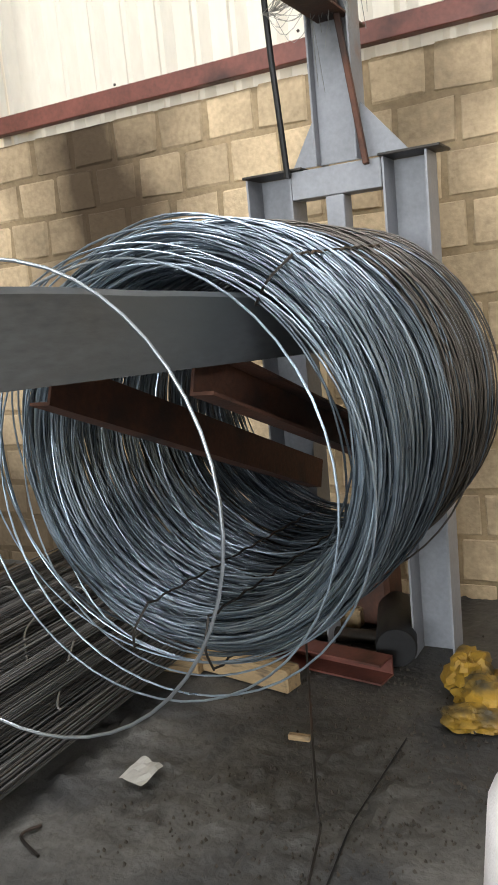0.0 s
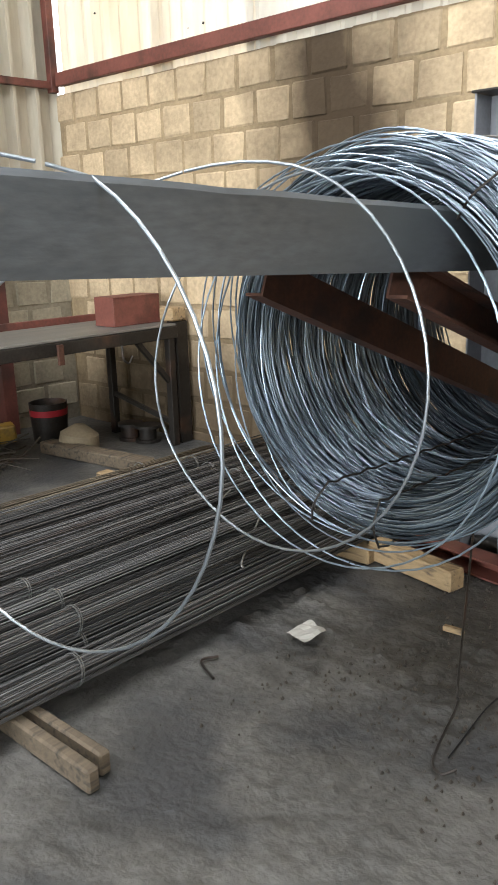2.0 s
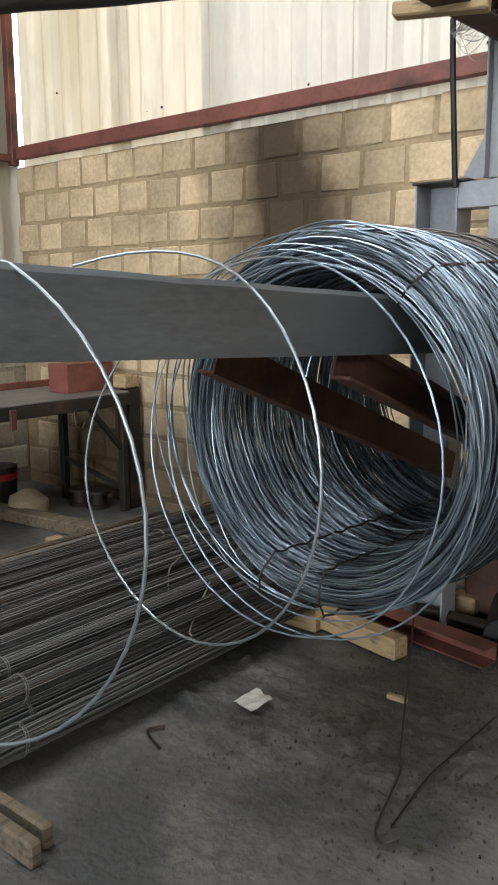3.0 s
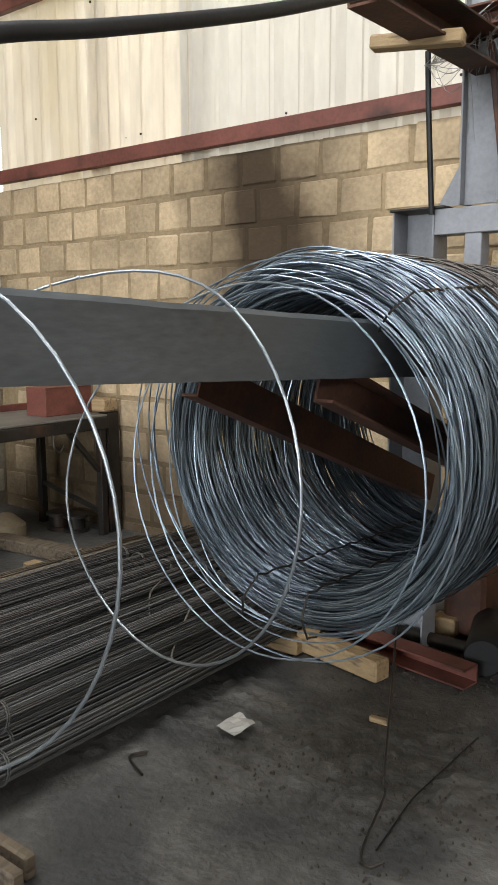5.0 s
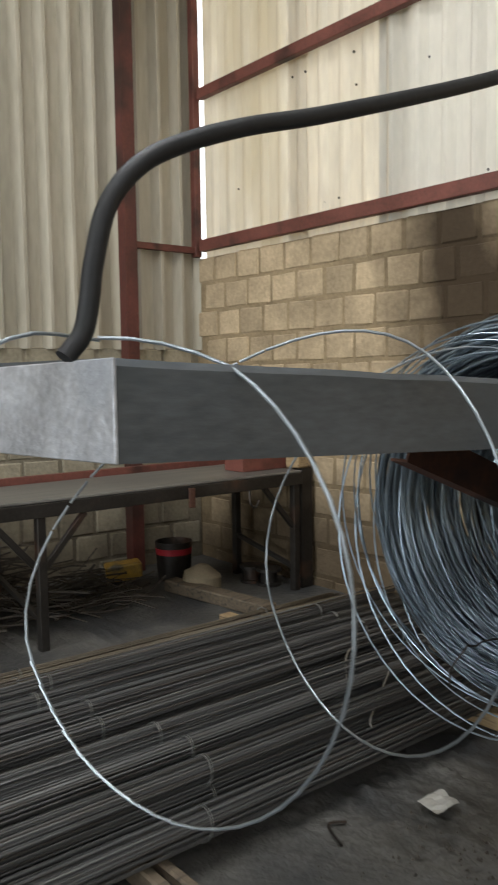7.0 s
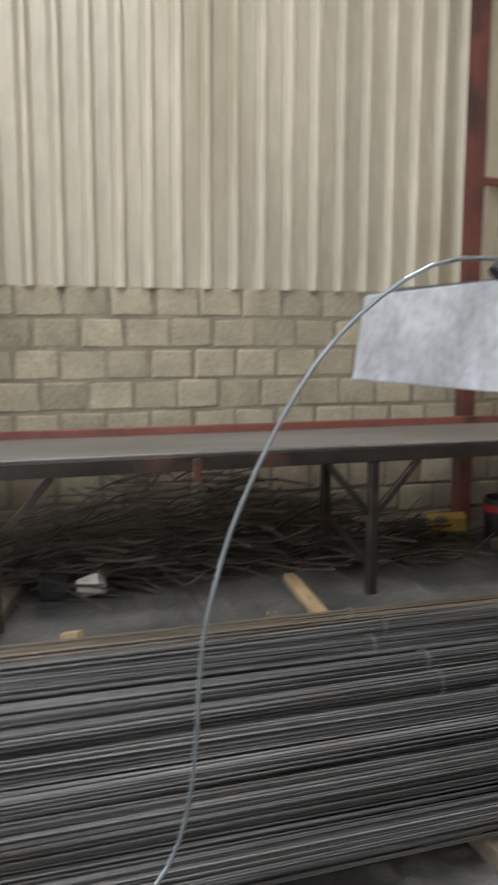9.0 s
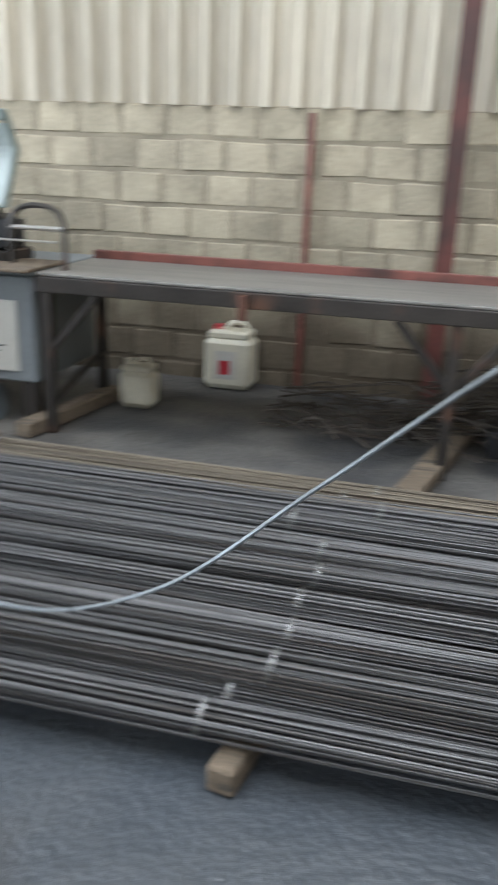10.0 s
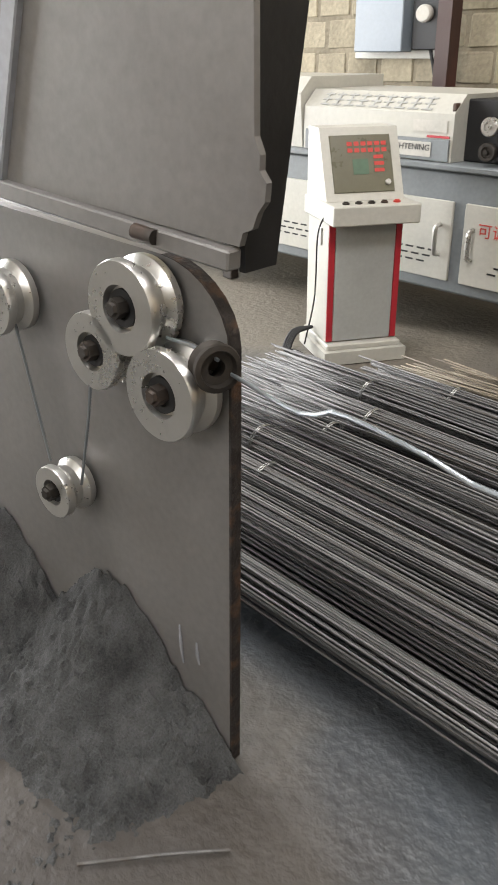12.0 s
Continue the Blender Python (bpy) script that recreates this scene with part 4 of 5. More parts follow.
# ---- control console ----
def console():
    c = thing("control_console", "white control console with red stripes and sloped keypad", "control console", (-3.58, -3.5, 0))
    m = pose(-3.50, -3.50, 0, 0, 0, 153) @ Matrix.Diagonal((0.9, 0.95, 0.955, 1))
    P = lambda name, mesh, mat, label="", sm=False: part(name, mesh, mat, c, label, sm)
    B = lambda *a: Mesh().box(*a, 0.005, m)
    # local x across the front, local -y is the front
    P("base", Mesh().prism([m @ Vector(p) for p in ((-0.22, -0.20, 0), (0.22, -0.20, 0), (0.22, 0.20, 0), (-0.22, 0.20, 0))], (0, 0, 0.06)), M_WHITE)
    P("plinth", B(-0.20, 0.20, -0.17, 0.19, 0.06, 0.09), M_WHITE)
    P("pedestal", B(-0.19, 0.19, -0.12, 0.18, 0.09, 0.66), M_WHITE, "white pedestal")
    P("front_panel", B(-0.155, 0.155, -0.128, -0.121, 0.095, 0.655), M_CONSOLE_GREY, "grey front panel")
    for a, b in ((-0.19, -0.158), (0.158, 0.19)):
        P("stripe", B(a, b, -0.128, -0.121, 0.095, 0.655), M_STRIPE, "red vertical stripe")
    P("shelf", B(-0.215, 0.225, -0.24, 0.18, 0.66, 0.745), M_WHITE)
    prof = [(-0.10, 0.746), (0.04, 1.05), (0.18, 1.05), (0.18, 0.746)]
    P("head", Mesh().prism([m @ Vector((-0.20, y, z)) for y, z in prof], m.to_3x3() @ Vector((0.40, 0, 0))), M_WHITE, "white sloped head")
    tilt = m @ Matrix.Translation((0, -0.03, 0.898)) @ pose(0, 0, 0, -24.7, 0, 0)
    scr = P("keypad_panel", Mesh().box(-0.155, 0.155, -0.006, 0.004, -0.13, 0.13, 0.003, tilt), M_SCREEN, "olive keypad panel")
    w = Mesh()
    for i in range(6):
        for k in range(2):
            w.box(-0.07 + i * 0.035, -0.045 + i * 0.035, -0.008, -0.0065, 0.05 + k * 0.03, 0.068 + k * 0.03, 0, tilt)
    for k in range(3):
        w.box(0.06, 0.11, -0.008, -0.0065, 0.02 - k * 0.03, 0.036 - k * 0.03, 0, tilt)
    part("red_keys", w, M_RED_PRINT, scr)
    part("green_keys", Mesh().box(-0.05, 0.03, -0.008, -0.0065, -0.05, 0.02, 0, tilt), M_GREEN_PRINT, scr)
    part("lock", Mesh().lathe([(0, 0.012), (0.012, 0.012), (0.012, 0.006), (0.016, 0.006)], tilt @ Vector((0.12, -0.006, -0.09)), tilt.to_3x3() @ Vector((0, -1, 0)), 14), M_CHROME, scr)
    for i in range(5):
        P("push_button", Mesh().lathe([(0, 0.016), (0.006, 0.016), (0.008, 0.011), (0.012, 0.011)], m @ Vector((-0.13 + i * 0.065, -0.17, 0.745)), (0, 0, 1), 14), M_RED_PRINT if i == 4 else M_DARK_STEEL)
    P("latch", B(-0.197, -0.191, -0.03, 0.03, 0.54, 0.62), M_CHROME, "small chrome toggle latch")
    cab = Mesh()
    for k in range(4):
        pts = [m @ Vector(p) for p in ((-0.20, 0.05, 0.12), (-0.3, 0.02 + k * 0.02, 0.1), (-0.36, -0.05 + 0.03 * k, 0.02), (-0.3, -0.12 + 0.04 * k, 0.015), (-0.24, -0.2, 0.012))]
        cab.tube(spline(pts, 16), 0.008, 6)
    cab.tube(spline([m @ Vector(p) for p in ((-0.20, -0.1, 0.7), (-0.24, -0.1, 0.6), (-0.23, -0.05, 0.3), (-0.26, 0, 0.05))], 20), 0.004, 6)
    P("cable", cab, M_BLACK, "dark cables from pedestal", True)


# ---- wire feed plate with pulleys ----
PX = -1.455
FEED_TURN = Matrix.Translation((-0.1955, 0.1415, 0)) @ Matrix.Rotation(radians(7.14), 4, 'Z') @ Matrix.Scale(1.0242, 4)  # the plate stands askew to the walls


def pulley(parent, y, z, rad, seed):
    """Grooved turned pulley on a hex bolt, axis across the plate."""
    k = rad / 0.085
    prof = [(0.012, 0.02), (0.012, rad * 0.98), (0.016, rad), (0.026, rad), (0.036, rad * 0.80), (0.050, rad * 0.80), (0.062, rad), (0.074, rad), (0.078, rad * 0.97), (0.078, rad * 0.50),
            (0.064, rad * 0.46), (0.064, 0.015)]
    p = part("pulley", Mesh().lathe(prof, (PX, y, z), (1, 0, 0), 48), M_CHROME, parent, "turned bright steel grooved pulley", True)
    part("hub", Mesh().lathe([(0.064, rad * 0.40), (0.072, rad * 0.40), (0.072, rad * 0.25), (0.066, rad * 0.25)], (PX, y, z), (1, 0, 0), 30), M_BLACK, p, smooth=True)
    part("bolt", Mesh().lathe([(0.0, 0.011), (0.070, 0.011), (0.070, 0.017), (0.090, 0.017), (0.090, 0.012), (0.096, 0.010)], (PX, y, z), (1, 0, 0.03), 6), M_DARK_STEEL, p)
    return p


PULLEYS = [(-2.024, 0.935, 0.080), (-2.107, 0.847, 0.070), (-1.945, 0.811, 0.080), (-2.271, 0.521, 0.056), (-2.40, 0.88, 0.07)]


def feed_stand():
    f = thing("wire_feed_stand", "dark steel plate stand with wire guide pulleys", "stand", (PX, -2.4, 0))
    out = [(-1.88, 0.0), (-1.862, 0.86)]
    out += [(-1.862 - 0.16 * (1 - math.cos(a)), 0.86 + 0.13 * math.sin(a)) for a in (radians(12 * i) for i in range(1, 8))]
    out += [(-3.4, 1.08), (-3.4, 0.0)]
    part("plate", Mesh().prism([(PX - 0.022, y, z) for y, z in out], (0.022, 0, 0)), M_PLATE, f, "flame-cut dark steel plate")
    edge = [(y + 0.0015, z) for y, z in out[:-2]] + [(y - 0.004, z) for y, z in out[-3::-1]]
    part("cut_edge", Mesh().prism([(PX - 0.023, y, z) for y, z in edge], (0.0235, 0, 0)), M_CUT, f, "dark ragged flame-cut edge")
    for y, z, ln in ((-2.01, 0.27, 0.09), (-1.965, 0.25, 0.05)):
        part("weld_drip", Mesh().tube([(PX + 0.001, y, z), (PX + 0.003, y + 0.003, z - ln * 0.5), (PX + 0.001, y + 0.006, z - ln)], [0.002, 0.004, 0.002], 6), M_GREY_STEEL, f)
    part("hinge_bar", Mesh().bar((PX + 0.012, -1.84, 1.006), (PX + 0.012, -3.2, 1.122), 0.03, 0.03), M_PLATE, f)
    part("hinge_pin", Mesh().tube([(PX + 0.03, -1.985, 1.022), (PX + 0.03, -2.03, 1.027)], 0.012, 10), M_DARK_STEEL, f, smooth=True)
    flap = [(-1.835, 1.025), (-1.828, 1.045), (-1.81, 1.052), (-1.80, 1.075), (-1.788, 1.09), (-1.785, 1.115), (-1.797, 1.13), (-1.796, 1.15), (-1.806, 1.172), (-1.806, 1.9), (-2.30, 1.95), (-2.42, 1.068)]
    part("upper_plate", Mesh().prism([(PX - 0.004, y, z) for y, z in flap], (0.012, 0, 0)), M_PLATE, f, "upper sheet with torn corner")
    part("end_flange", Mesh().prism([(PX - 0.006, -1.836, 0.985), (PX - 0.075, -1.836, 0.985), (PX - 0.155, -1.836, 1.40), (PX - 0.22, -1.836, 1.95), (PX - 0.006, -1.836, 1.95)], (0, -0.012, 0)), M_BLACK, f, "black sooty end flange")
    part("edge_strip", Mesh().bar((PX + 0.012, -2.419, 1.063), (PX + 0.012, -2.059, 1.95), 0.02, 0.04, up=(0, 1, 0)), M_GREY_STEEL, f)
    for i, (y, z, rad) in enumerate(PULLEYS):
        pulley(f, y + 0.0, z - 0.02, rad * 0.96, i)
    part("guide_eye", Mesh().lathe([(-0.02, 0.018), (-0.02, 0.029), (-0.012, 0.037), (-0.004, 0.03), (0.006, 0.03), (0.014, 0.039), (0.02, 0.037), (0.022, 0.029), (0.012, 0.026), (0.012, 0.014), (-0.02, 0.018)], (PX + 0.035, -1.865, 0.848), (0.45, 1, 0.05), 28), M_DARK_STEEL, f, "worn steel guide eye", True)
    a, b = Vector((PX + 0.04, -2.17, 0.745)), Vector((PX + 0.04, -2.33, 0.50))
    part("threaded_wire", Mesh().tube([(PX + 0.04, -2.385, 0.83), (PX + 0.04, -2.32, 0.54)], 0.0032, 6), M_WIRE_NEW, f, smooth=True)
    part("threaded_wire", Mesh().tube(spline([(PX + 0.04, -2.16, 0.83), (PX + 0.04, -2.17, 0.72), (PX + 0.04, -2.225, 0.52)], 12), 0.0032, 6), M_WIRE_NEW, f, smooth=True)
    part("threaded_wire", Mesh().tube(spline([(PX + 0.04, -1.85, 0.862), (PX + 0.04, -1.90, 0.872), (PX + 0.04, -1.96, 0.873)], 10), 0.0032, 6), M_WIRE_NEW, f, smooth=True)
    return f


def heap():
    m = Mesh()
    nx, ny = 90, 230
    x0, x1, y0, y1 = PX + 0.004, -1.0, -3.2, -1.80
    vs = []
    for j in range(ny + 1):
        for i in range(nx + 1):
            x, y = x0 + (x1 - x0) * i / nx, y0 + (y1 - y0) * j / ny
            u = (x - x0) / 0.28
            ridge = 0.0
            for cy, h, w in ((-2.64, 0.33, 0.26), (-2.21, 0.305, 0.24), (-2.95, 0.3, 0.3), (-2.0, 0.13, 0.13)):
                ridge = max(ridge, h * math.exp(-((y - cy) / w) ** 2))
            h = ridge * max(0, 1 - u * (0.9 + 0.25 * noise.noise((y * 3, 0, 0)))) ** 1.15 + 0.014 * noise.noise((x * 14, y * 14, 0)) + 0.016 * noise.noise((x * 48, y * 48, 0)) + 0.011 * noise.noise((x * 110, y * 110, 4)) - 0.012
            h -= 0.3 * max(0.0, y + 1.95)
            vs.append((x, y, max(h, -0.02)))
    fs = [(j * (nx + 1) + i, j * (nx + 1) + i + 1, (j + 1) * (nx + 1) + i + 1, (j + 1) * (nx + 1) + i) for j in range(ny) for i in range(nx)]
    m.add(vs, fs)
    return solid("scale_heap", m, M_HEAP, "heap of grey mill scale dust against plate", "dust heap", "stuff", smooth=True)


# ---- loose things ----
def loose_things():
    m = Mesh()
    vs = []
    for j in range(5):
        for i in range(7):
            x, y = -1.55 + 0.10 * i / 6, 1.79 + 0.12 * j / 4
            vs.append((x + 0.02 * noise.noise((i, j, 1)), y - 0.02 * i / 6, 0.026 + 0.02 * abs(noise.noise((i * 0.7, j * 0.7, 5)))))
    m.add(vs, [(j * 7 + i, j * 7 + i + 1, (j + 1) * 7 + i + 1, (j + 1) * 7 + i) for j in range(4) for i in range(6)])
    solid("paper_scrap", m, M_PAPER, "crumpled dirty white paper scrap on floor", "paper")
    solid("chip", Mesh().bar((-1.16, 2.198, 0.014), (-1.085, 2.205, 0.014), 0.022, 0.02), M_TIMBER, "pale wood chip on floor", "wood chip")
    solid("timber_block", Mesh().bar((-1.73, 2.60, 0.05), (-1.28, 2.51, 0.05), 0.09, 0.09, 0.008), M_TIMBER, "short pale timber block on floor", "timber")
    solid("red_channel", Mesh().channel((-1.75, 2.80, 0.045), (-0.98, 2.68, 0.045), 0.1, 0.08, 0.008), M_RED, "short length of red oxide steel channel", "steel channel")
    solid("steel_roller", Mesh().lathe([(0, 0.02), (0, 0.075), (0.006, 0.08), (0.40, 0.08), (0.406, 0.075), (0.406, 0.02)], (-0.98, 2.80, 0.08), (-0.28, 0.9, 0), 32), M_BLACK,
          "dark solid steel roller lying beside stand", "roller", smooth=True)
    solid("steel_bar", Mesh().tube([(-1.45, 2.98, 0.03), (-1.02, 2.98, 0.03)], 0.03, 14), M_DARK_STEEL, "short dark round steel bar", "steel bar", smooth=True)
    solid("brick_half", Mesh().box(-1.36, -1.24, 3.1, 3.2, 0.0, 0.09, 0.01), M_TIMBER, "pale broken brick on floor", "brick")
    solid("rust_tin", Mesh().box(-1.32, -1.12, 3.15, 3.35, 0.0, 0.32, 0.02), M_RUST, "rust brown tin behind stand", "tin")
    # yellow sack
    sack = thing("yellow_sack", "crumpled dirty yellow plastic sack on floor", "sack", (-0.62, 2.65, 0))
    for cx, cy, sx, sy, sz, ph in ((-0.69, 2.72, 0.08, 0.12, 0.12, 0.3), (-0.57, 2.6, 0.13, 0.1, 0.09, 1.2), (-0.62, 2.46, 0.1, 0.07, 0.06, 2.0), (-0.5, 2.75, 0.1, 0.12, 0.11, 0.7)):
        vs, fs = [], []
        for i in range(21):
            th = math.pi * i / 20
            for j in range(36):
                w = 2 * math.pi * j / 36
                q = (math.cos(w) * math.sin(th) + ph * 5, math.sin(w) * math.sin(th), math.cos(th))
                d = 0.95 + 0.4 * noise.noise([1.5 * c for c in q]) + 0.45 * (0.35 - abs(noise.noise([3.4 * c for c in q]))) + 0.22 * (0.3 - abs(noise.noise([8.0 * c for c in q])))
                vs.append((cx + sx * d * math.sin(th) * math.cos(w), cy + sy * d * math.sin(th) * math.sin(w), max(0.004, sz * 0.5 + sz * 0.62 * d * math.cos(th))))
        fs = [(i * 36 + j, i * 36 + (j + 1) % 36, (i + 1) * 36 + (j + 1) % 36, (i + 1) * 36 + j) for i in range(20) for j in range(36)]
        part("fold", Mesh().add(vs, fs), M_YELLOW, sack, smooth=True)
    # full white sack that stands beside the path
    m = Mesh()
    prof = [(0, 0.15), (0.04, 0.19), (0.2, 0.2), (0.42, 0.195), (0.6, 0.185), (0.7, 0.13), (0.74, 0.04)]
    m.lathe(prof, (-0.105, 1.25, 0.0), (0.0, 0, 1), 28)
    m.v = [(x + 0.02 * noise.noise((x * 7, y * 7, z * 5)), y + 0.02 * noise.noise((x * 7, y * 7, z * 5 + 9)), z) for x, y, z in m.v]
    sk = thing("white_sack", "full white woven sack with red and blue print", "sack", (-0.105, 1.25, 0))
    part("sack_body", m, M_SACK, sk, smooth=True)
    # jerrycans
    for x, y, s, red in ((-5.125, -1.79, 1.1, True), (-4.5, -2.17, 0.75, False)):
        j = thing("jerrycan", "milky white plastic jerrycan with red label" if red else "dusty pale plastic jerrycan by wall", "jerrycan", (x, y, 0))
        b = Mesh().box(x - 0.10 * s, x + 0.10 * s, y - 0.14 * s, y + 0.14 * s, 0.0, 0.30 * s, 0.035)
        part("can_body", b, M_JERRY, j)
        part("can_shoulder", Mesh().box(x - 0.08 * s, x + 0.08 * s, y - 0.12 * s, y + 0.12 * s, 0.30 * s - 0.01, 0.335 * s, 0.015), M_JERRY, j)
        part("can_handle", Mesh().tube(spline([(x, y - 0.02 * s, 0.335 * s), (x, y, 0.375 * s), (x, y + 0.07 * s, 0.375 * s), (x, y + 0.1 * s, 0.335 * s)], 14), 0.014 * s, 8), M_JERRY, j, smooth=True)
        part("cap", Mesh().lathe([(0, 0.026), (0.03, 0.026)], (x, y - 0.08 * s, 0.333 * s), (0, 0, 1), 16), M_STRIPE if red else M_JERRY, j)
        if red:
            part("label_patch", Mesh().box(x + 0.1105, x + 0.112, y - 0.075, y + 0.06, 0.07, 0.25, 0), M_PAPER, j)
            part("label_print", Mesh().box(x + 0.1125, x + 0.114, y - 0.05, y + 0.02, 0.1, 0.19, 0), M_STRIPE, j, "red label print")
    # under the table
    solid("open_tin", Mesh().box(-4.45, -4.28, -0.2, -0.06, 0.0, 0.14, 0.006), M_BLACK, "small dark open tin on floor", "tin")
    solid("white_cup", Mesh().lathe([(0, 0.05), (0.13, 0.065), (0.13, 0.058), (0.02, 0.045)], (-4.3, 0.005, 0.05), (0.3, 0.9, 0.3), 18), M_PAPER, "white plastic cup on its side", "cup", smooth=True)
    solid("timber_piece", Mesh().bar((-4.226, 1.175, 0.03), (-3.562, 1.105, 0.03), 0.07, 0.05, 0.006), M_TIMBER, "short timber piece on floor", "timber")
    solid("timber_plank", Mesh().bar((-4.5, 2.75, 0.04), (-3.55, 2.85, 0.04), 0.12, 0.08, 0.008), M_OLD_TIMBER, "grey timber plank under table", "timber")
    solid("timber_plank", Mesh().bar((-4.6, -0.30, 0.04), (-3.55, -0.55, 0.04), 0.12, 0.07, 0.008), M_OLD_TIMBER, "grey timber plank under table", "timber")
    solid("wood_chip", Mesh().bar((-3.72, -0.13, 0.02), (-3.64, -0.06, 0.05), 0.04, 0.03), M_TIMBER, "pale wood chip on floor", "wood chip")
    p = thing("paint_bucket", "dark dented metal bucket with red band", "bucket", (-4.75, 2.95, 0))
    part("bucket_body", Mesh().lathe([(0, 0.02), (0, 0.12), (0.28, 0.135), (0.28, 0.128), (0.03, 0.115), (0.03, 0.02)], (-4.75, 2.95, 0), (0, 0, 1), 28), M_DARK_STEEL, p, smooth=True)
    part("bucket_band", Mesh().lathe([(0.19, 0.1315), (0.235, 0.1352), (0.235, 0.132), (0.19, 0.128)], (-4.75, 2.95, 0), (0, 0, 1), 28), M_STRIPE, p, "red paper band", True)
    solid("rag_lump", Mesh().lathe([(0, 0.05), (0.04, 0.14), (0.12, 0.13), (0.18, 0.04)], (-4.35, 2.9, 0.0), (0.1, 0.1, 1), 14), M_CARD, "dusty grey lump of rag", "rag", smooth=True)
    solid("yellow_carton", Mesh().bar((-4.97, 2.5, 0.07), (-4.87, 2.74, 0.09), 0.16, 0.12, 0.012), M_YELLOW, "dirty yellow carton under table", "carton")
    for x, y in ((-4.3, 3.42), (-4.15, 3.45)):
        solid("wire_spool", Mesh().lathe([(0, 0.02), (0, 0.09), (0.02, 0.09), (0.02, 0.06), (0.1, 0.06), (0.1, 0.09), (0.12, 0.09), (0.12, 0.02)], (x, y - 0.1, 0.0), (0, 0, 1), 20), M_DARK_STEEL, "small dark wire spool on floor", "spool", smooth=True)
    # scrap wire and brush heaped under the table
    m = Mesh()
    r = random.Random(21)
    for k in range(800):
        x, y = r.uniform(-5.1, -4.3), r.gauss(0.55, 0.95)
        y = min(max(y, -1.4), 2.2)
        top = 0.62 * math.exp(-((y - 0.6) / 1.0) ** 2) * (0.4 + 0.6 * (-4.3 - x) / 0.8)
        z = r.uniform(0.01, 0.06 + max(top, 0.03))
        a, ln = r.gauss(0, 0.45), r.uniform(0.15, 0.55)
        p = Vector((x, y, z))
        d = Vector((math.sin(a), math.cos(a), r.gauss(0, 0.13)))
        q = p + d * ln
        q.z = max(q.z, 0.01)
        mid = (p + q) / 2 + Vector((r.gauss(0, 0.03), 0, r.gauss(0, 0.03)))
        mid.z = max(mid.z, 0.01)
        m.tube(spline([p, mid, q], 5), r.uniform(0.003, 0.009), 4)
    solid("scrap_pile", m, M_SCRAP, "heap of dark wire ends and brush under table", "scrap", "stuff")
    # grit trodden loose round the coil stand
    m = Mesh()
    r = random.Random(33)
    for k in range(1500):
        x, y = r.gauss(-0.85, 0.38), r.gauss(2.1, 0.42)
        if y > 3.3 or (x < -1.62 and y > 0) or x > 0.2 or noise.noise((x * 2.1, y * 2.1, 3)) < -0.12:
            continue
        q = r.choice((0.002, 0.003, 0.004, 0.005, 0.007))
        c = Vector((x, y, 0.008))
        tops = [c + Vector((q * math.cos(w + k) * r.uniform(0.7, 1.4), q * math.sin(w + k) * r.uniform(0.7, 1.4), -0.006)) for w in (0, 1.57, 3.14, 4.71)]
        m.add(tops + [c + Vector((r.uniform(-0.3, 0.3) * q, r.uniform(-0.3, 0.3) * q, q * 0.8))], [(0, 1, 4), (1, 2, 4), (2, 3, 4), (3, 0, 4)])
    solid("floor_grit", m, M_SCRAP, "dark loose grit trodden over floor", "grit", "stuff")
    solid("floor_wire", Mesh().tube(spline([(-0.791, 2.3, 0.016), (-0.801, 1.98, 0.014), (-0.80, 1.82, 0.02), (-0.785, 1.66, 0.014), (-0.772, 1.55, 0.014)], 20), 0.0032, 6), M_BLACK, "dark bent wire lying on floor", "wire", smooth=True)
    # small offcuts and hooks near the bundles
    for a, b, c in (((-2.08, 2.0, 0.2), (-2.22, 2.14, 0.27), (-2.3, 2.29, 0.28)), ((-1.79, 1.83, 0.19), (-1.83, 1.87, 0.21), (-1.97, 2.13, 0.28))):
        solid("wire_hook", Mesh().tube(spline([a, b, c], 16), 0.004, 6), M_TIE, "bent wire hook on rod bundles", "wire hook", group="bent wire ends")
    solid("wire_offcut", Mesh().tube(spline([(-1.555, 1.43, 0.008), (-1.66, 1.475, 0.012), (-1.643, 1.54, 0.008)], 10), 0.005, 6), M_DARK_STEEL, "short bent wire offcut on floor", "wire offcut")
    solid("wire_offcut", Mesh().tube(spline([(-1.075, -1.953, 0.008), (-1.207, -1.858, 0.012), (-1.296, -1.794, 0.008)], 10), 0.0035, 6), M_ROD, "straight wire offcut on floor", "wire offcut")
    # electric box
    e = thing("electric_box", "blue-grey steel switch box on wall", "switch box", (-5.2, -4.0, 1.25))
    part("backboard", Mesh().box(WALL_W + 0.002, WALL_W + 0.02, -4.27, -3.66, 1.25, 1.68, 0.003), M_WHITE, e)
    part("box_door", Mesh().box(WALL_W + 0.02, WALL_W + 0.13, -4.2, -3.87, 1.29, 1.66, 0.006), M_BOX_BLUE, e)
    part("meter", Mesh().box(WALL_W + 0.02, WALL_W + 0.08, -3.84, -3.68, 1.30, 1.66, 0.006), M_BLACK, e)
    part("meter_dial", Mesh().lathe([(0, 0.05), (0.02, 0.05), (0.03, 0.04)], (WALL_W + 0.08, -3.76, 1.5), (1, 0, 0), 20), M_PAPER, e, smooth=True)
    part("cable", Mesh().tube(spline([(WALL_W + 0.05, -3.73, 1.3), (WALL_W + 0.06, -3.68, 1.1), (WALL_W + 0.05, -3.72, 0.85)], 14), 0.01, 6), M_BLACK, e)
    e.location, e.scale = (-5.2, -4.786, 1.25), (1, 1.2, 1)


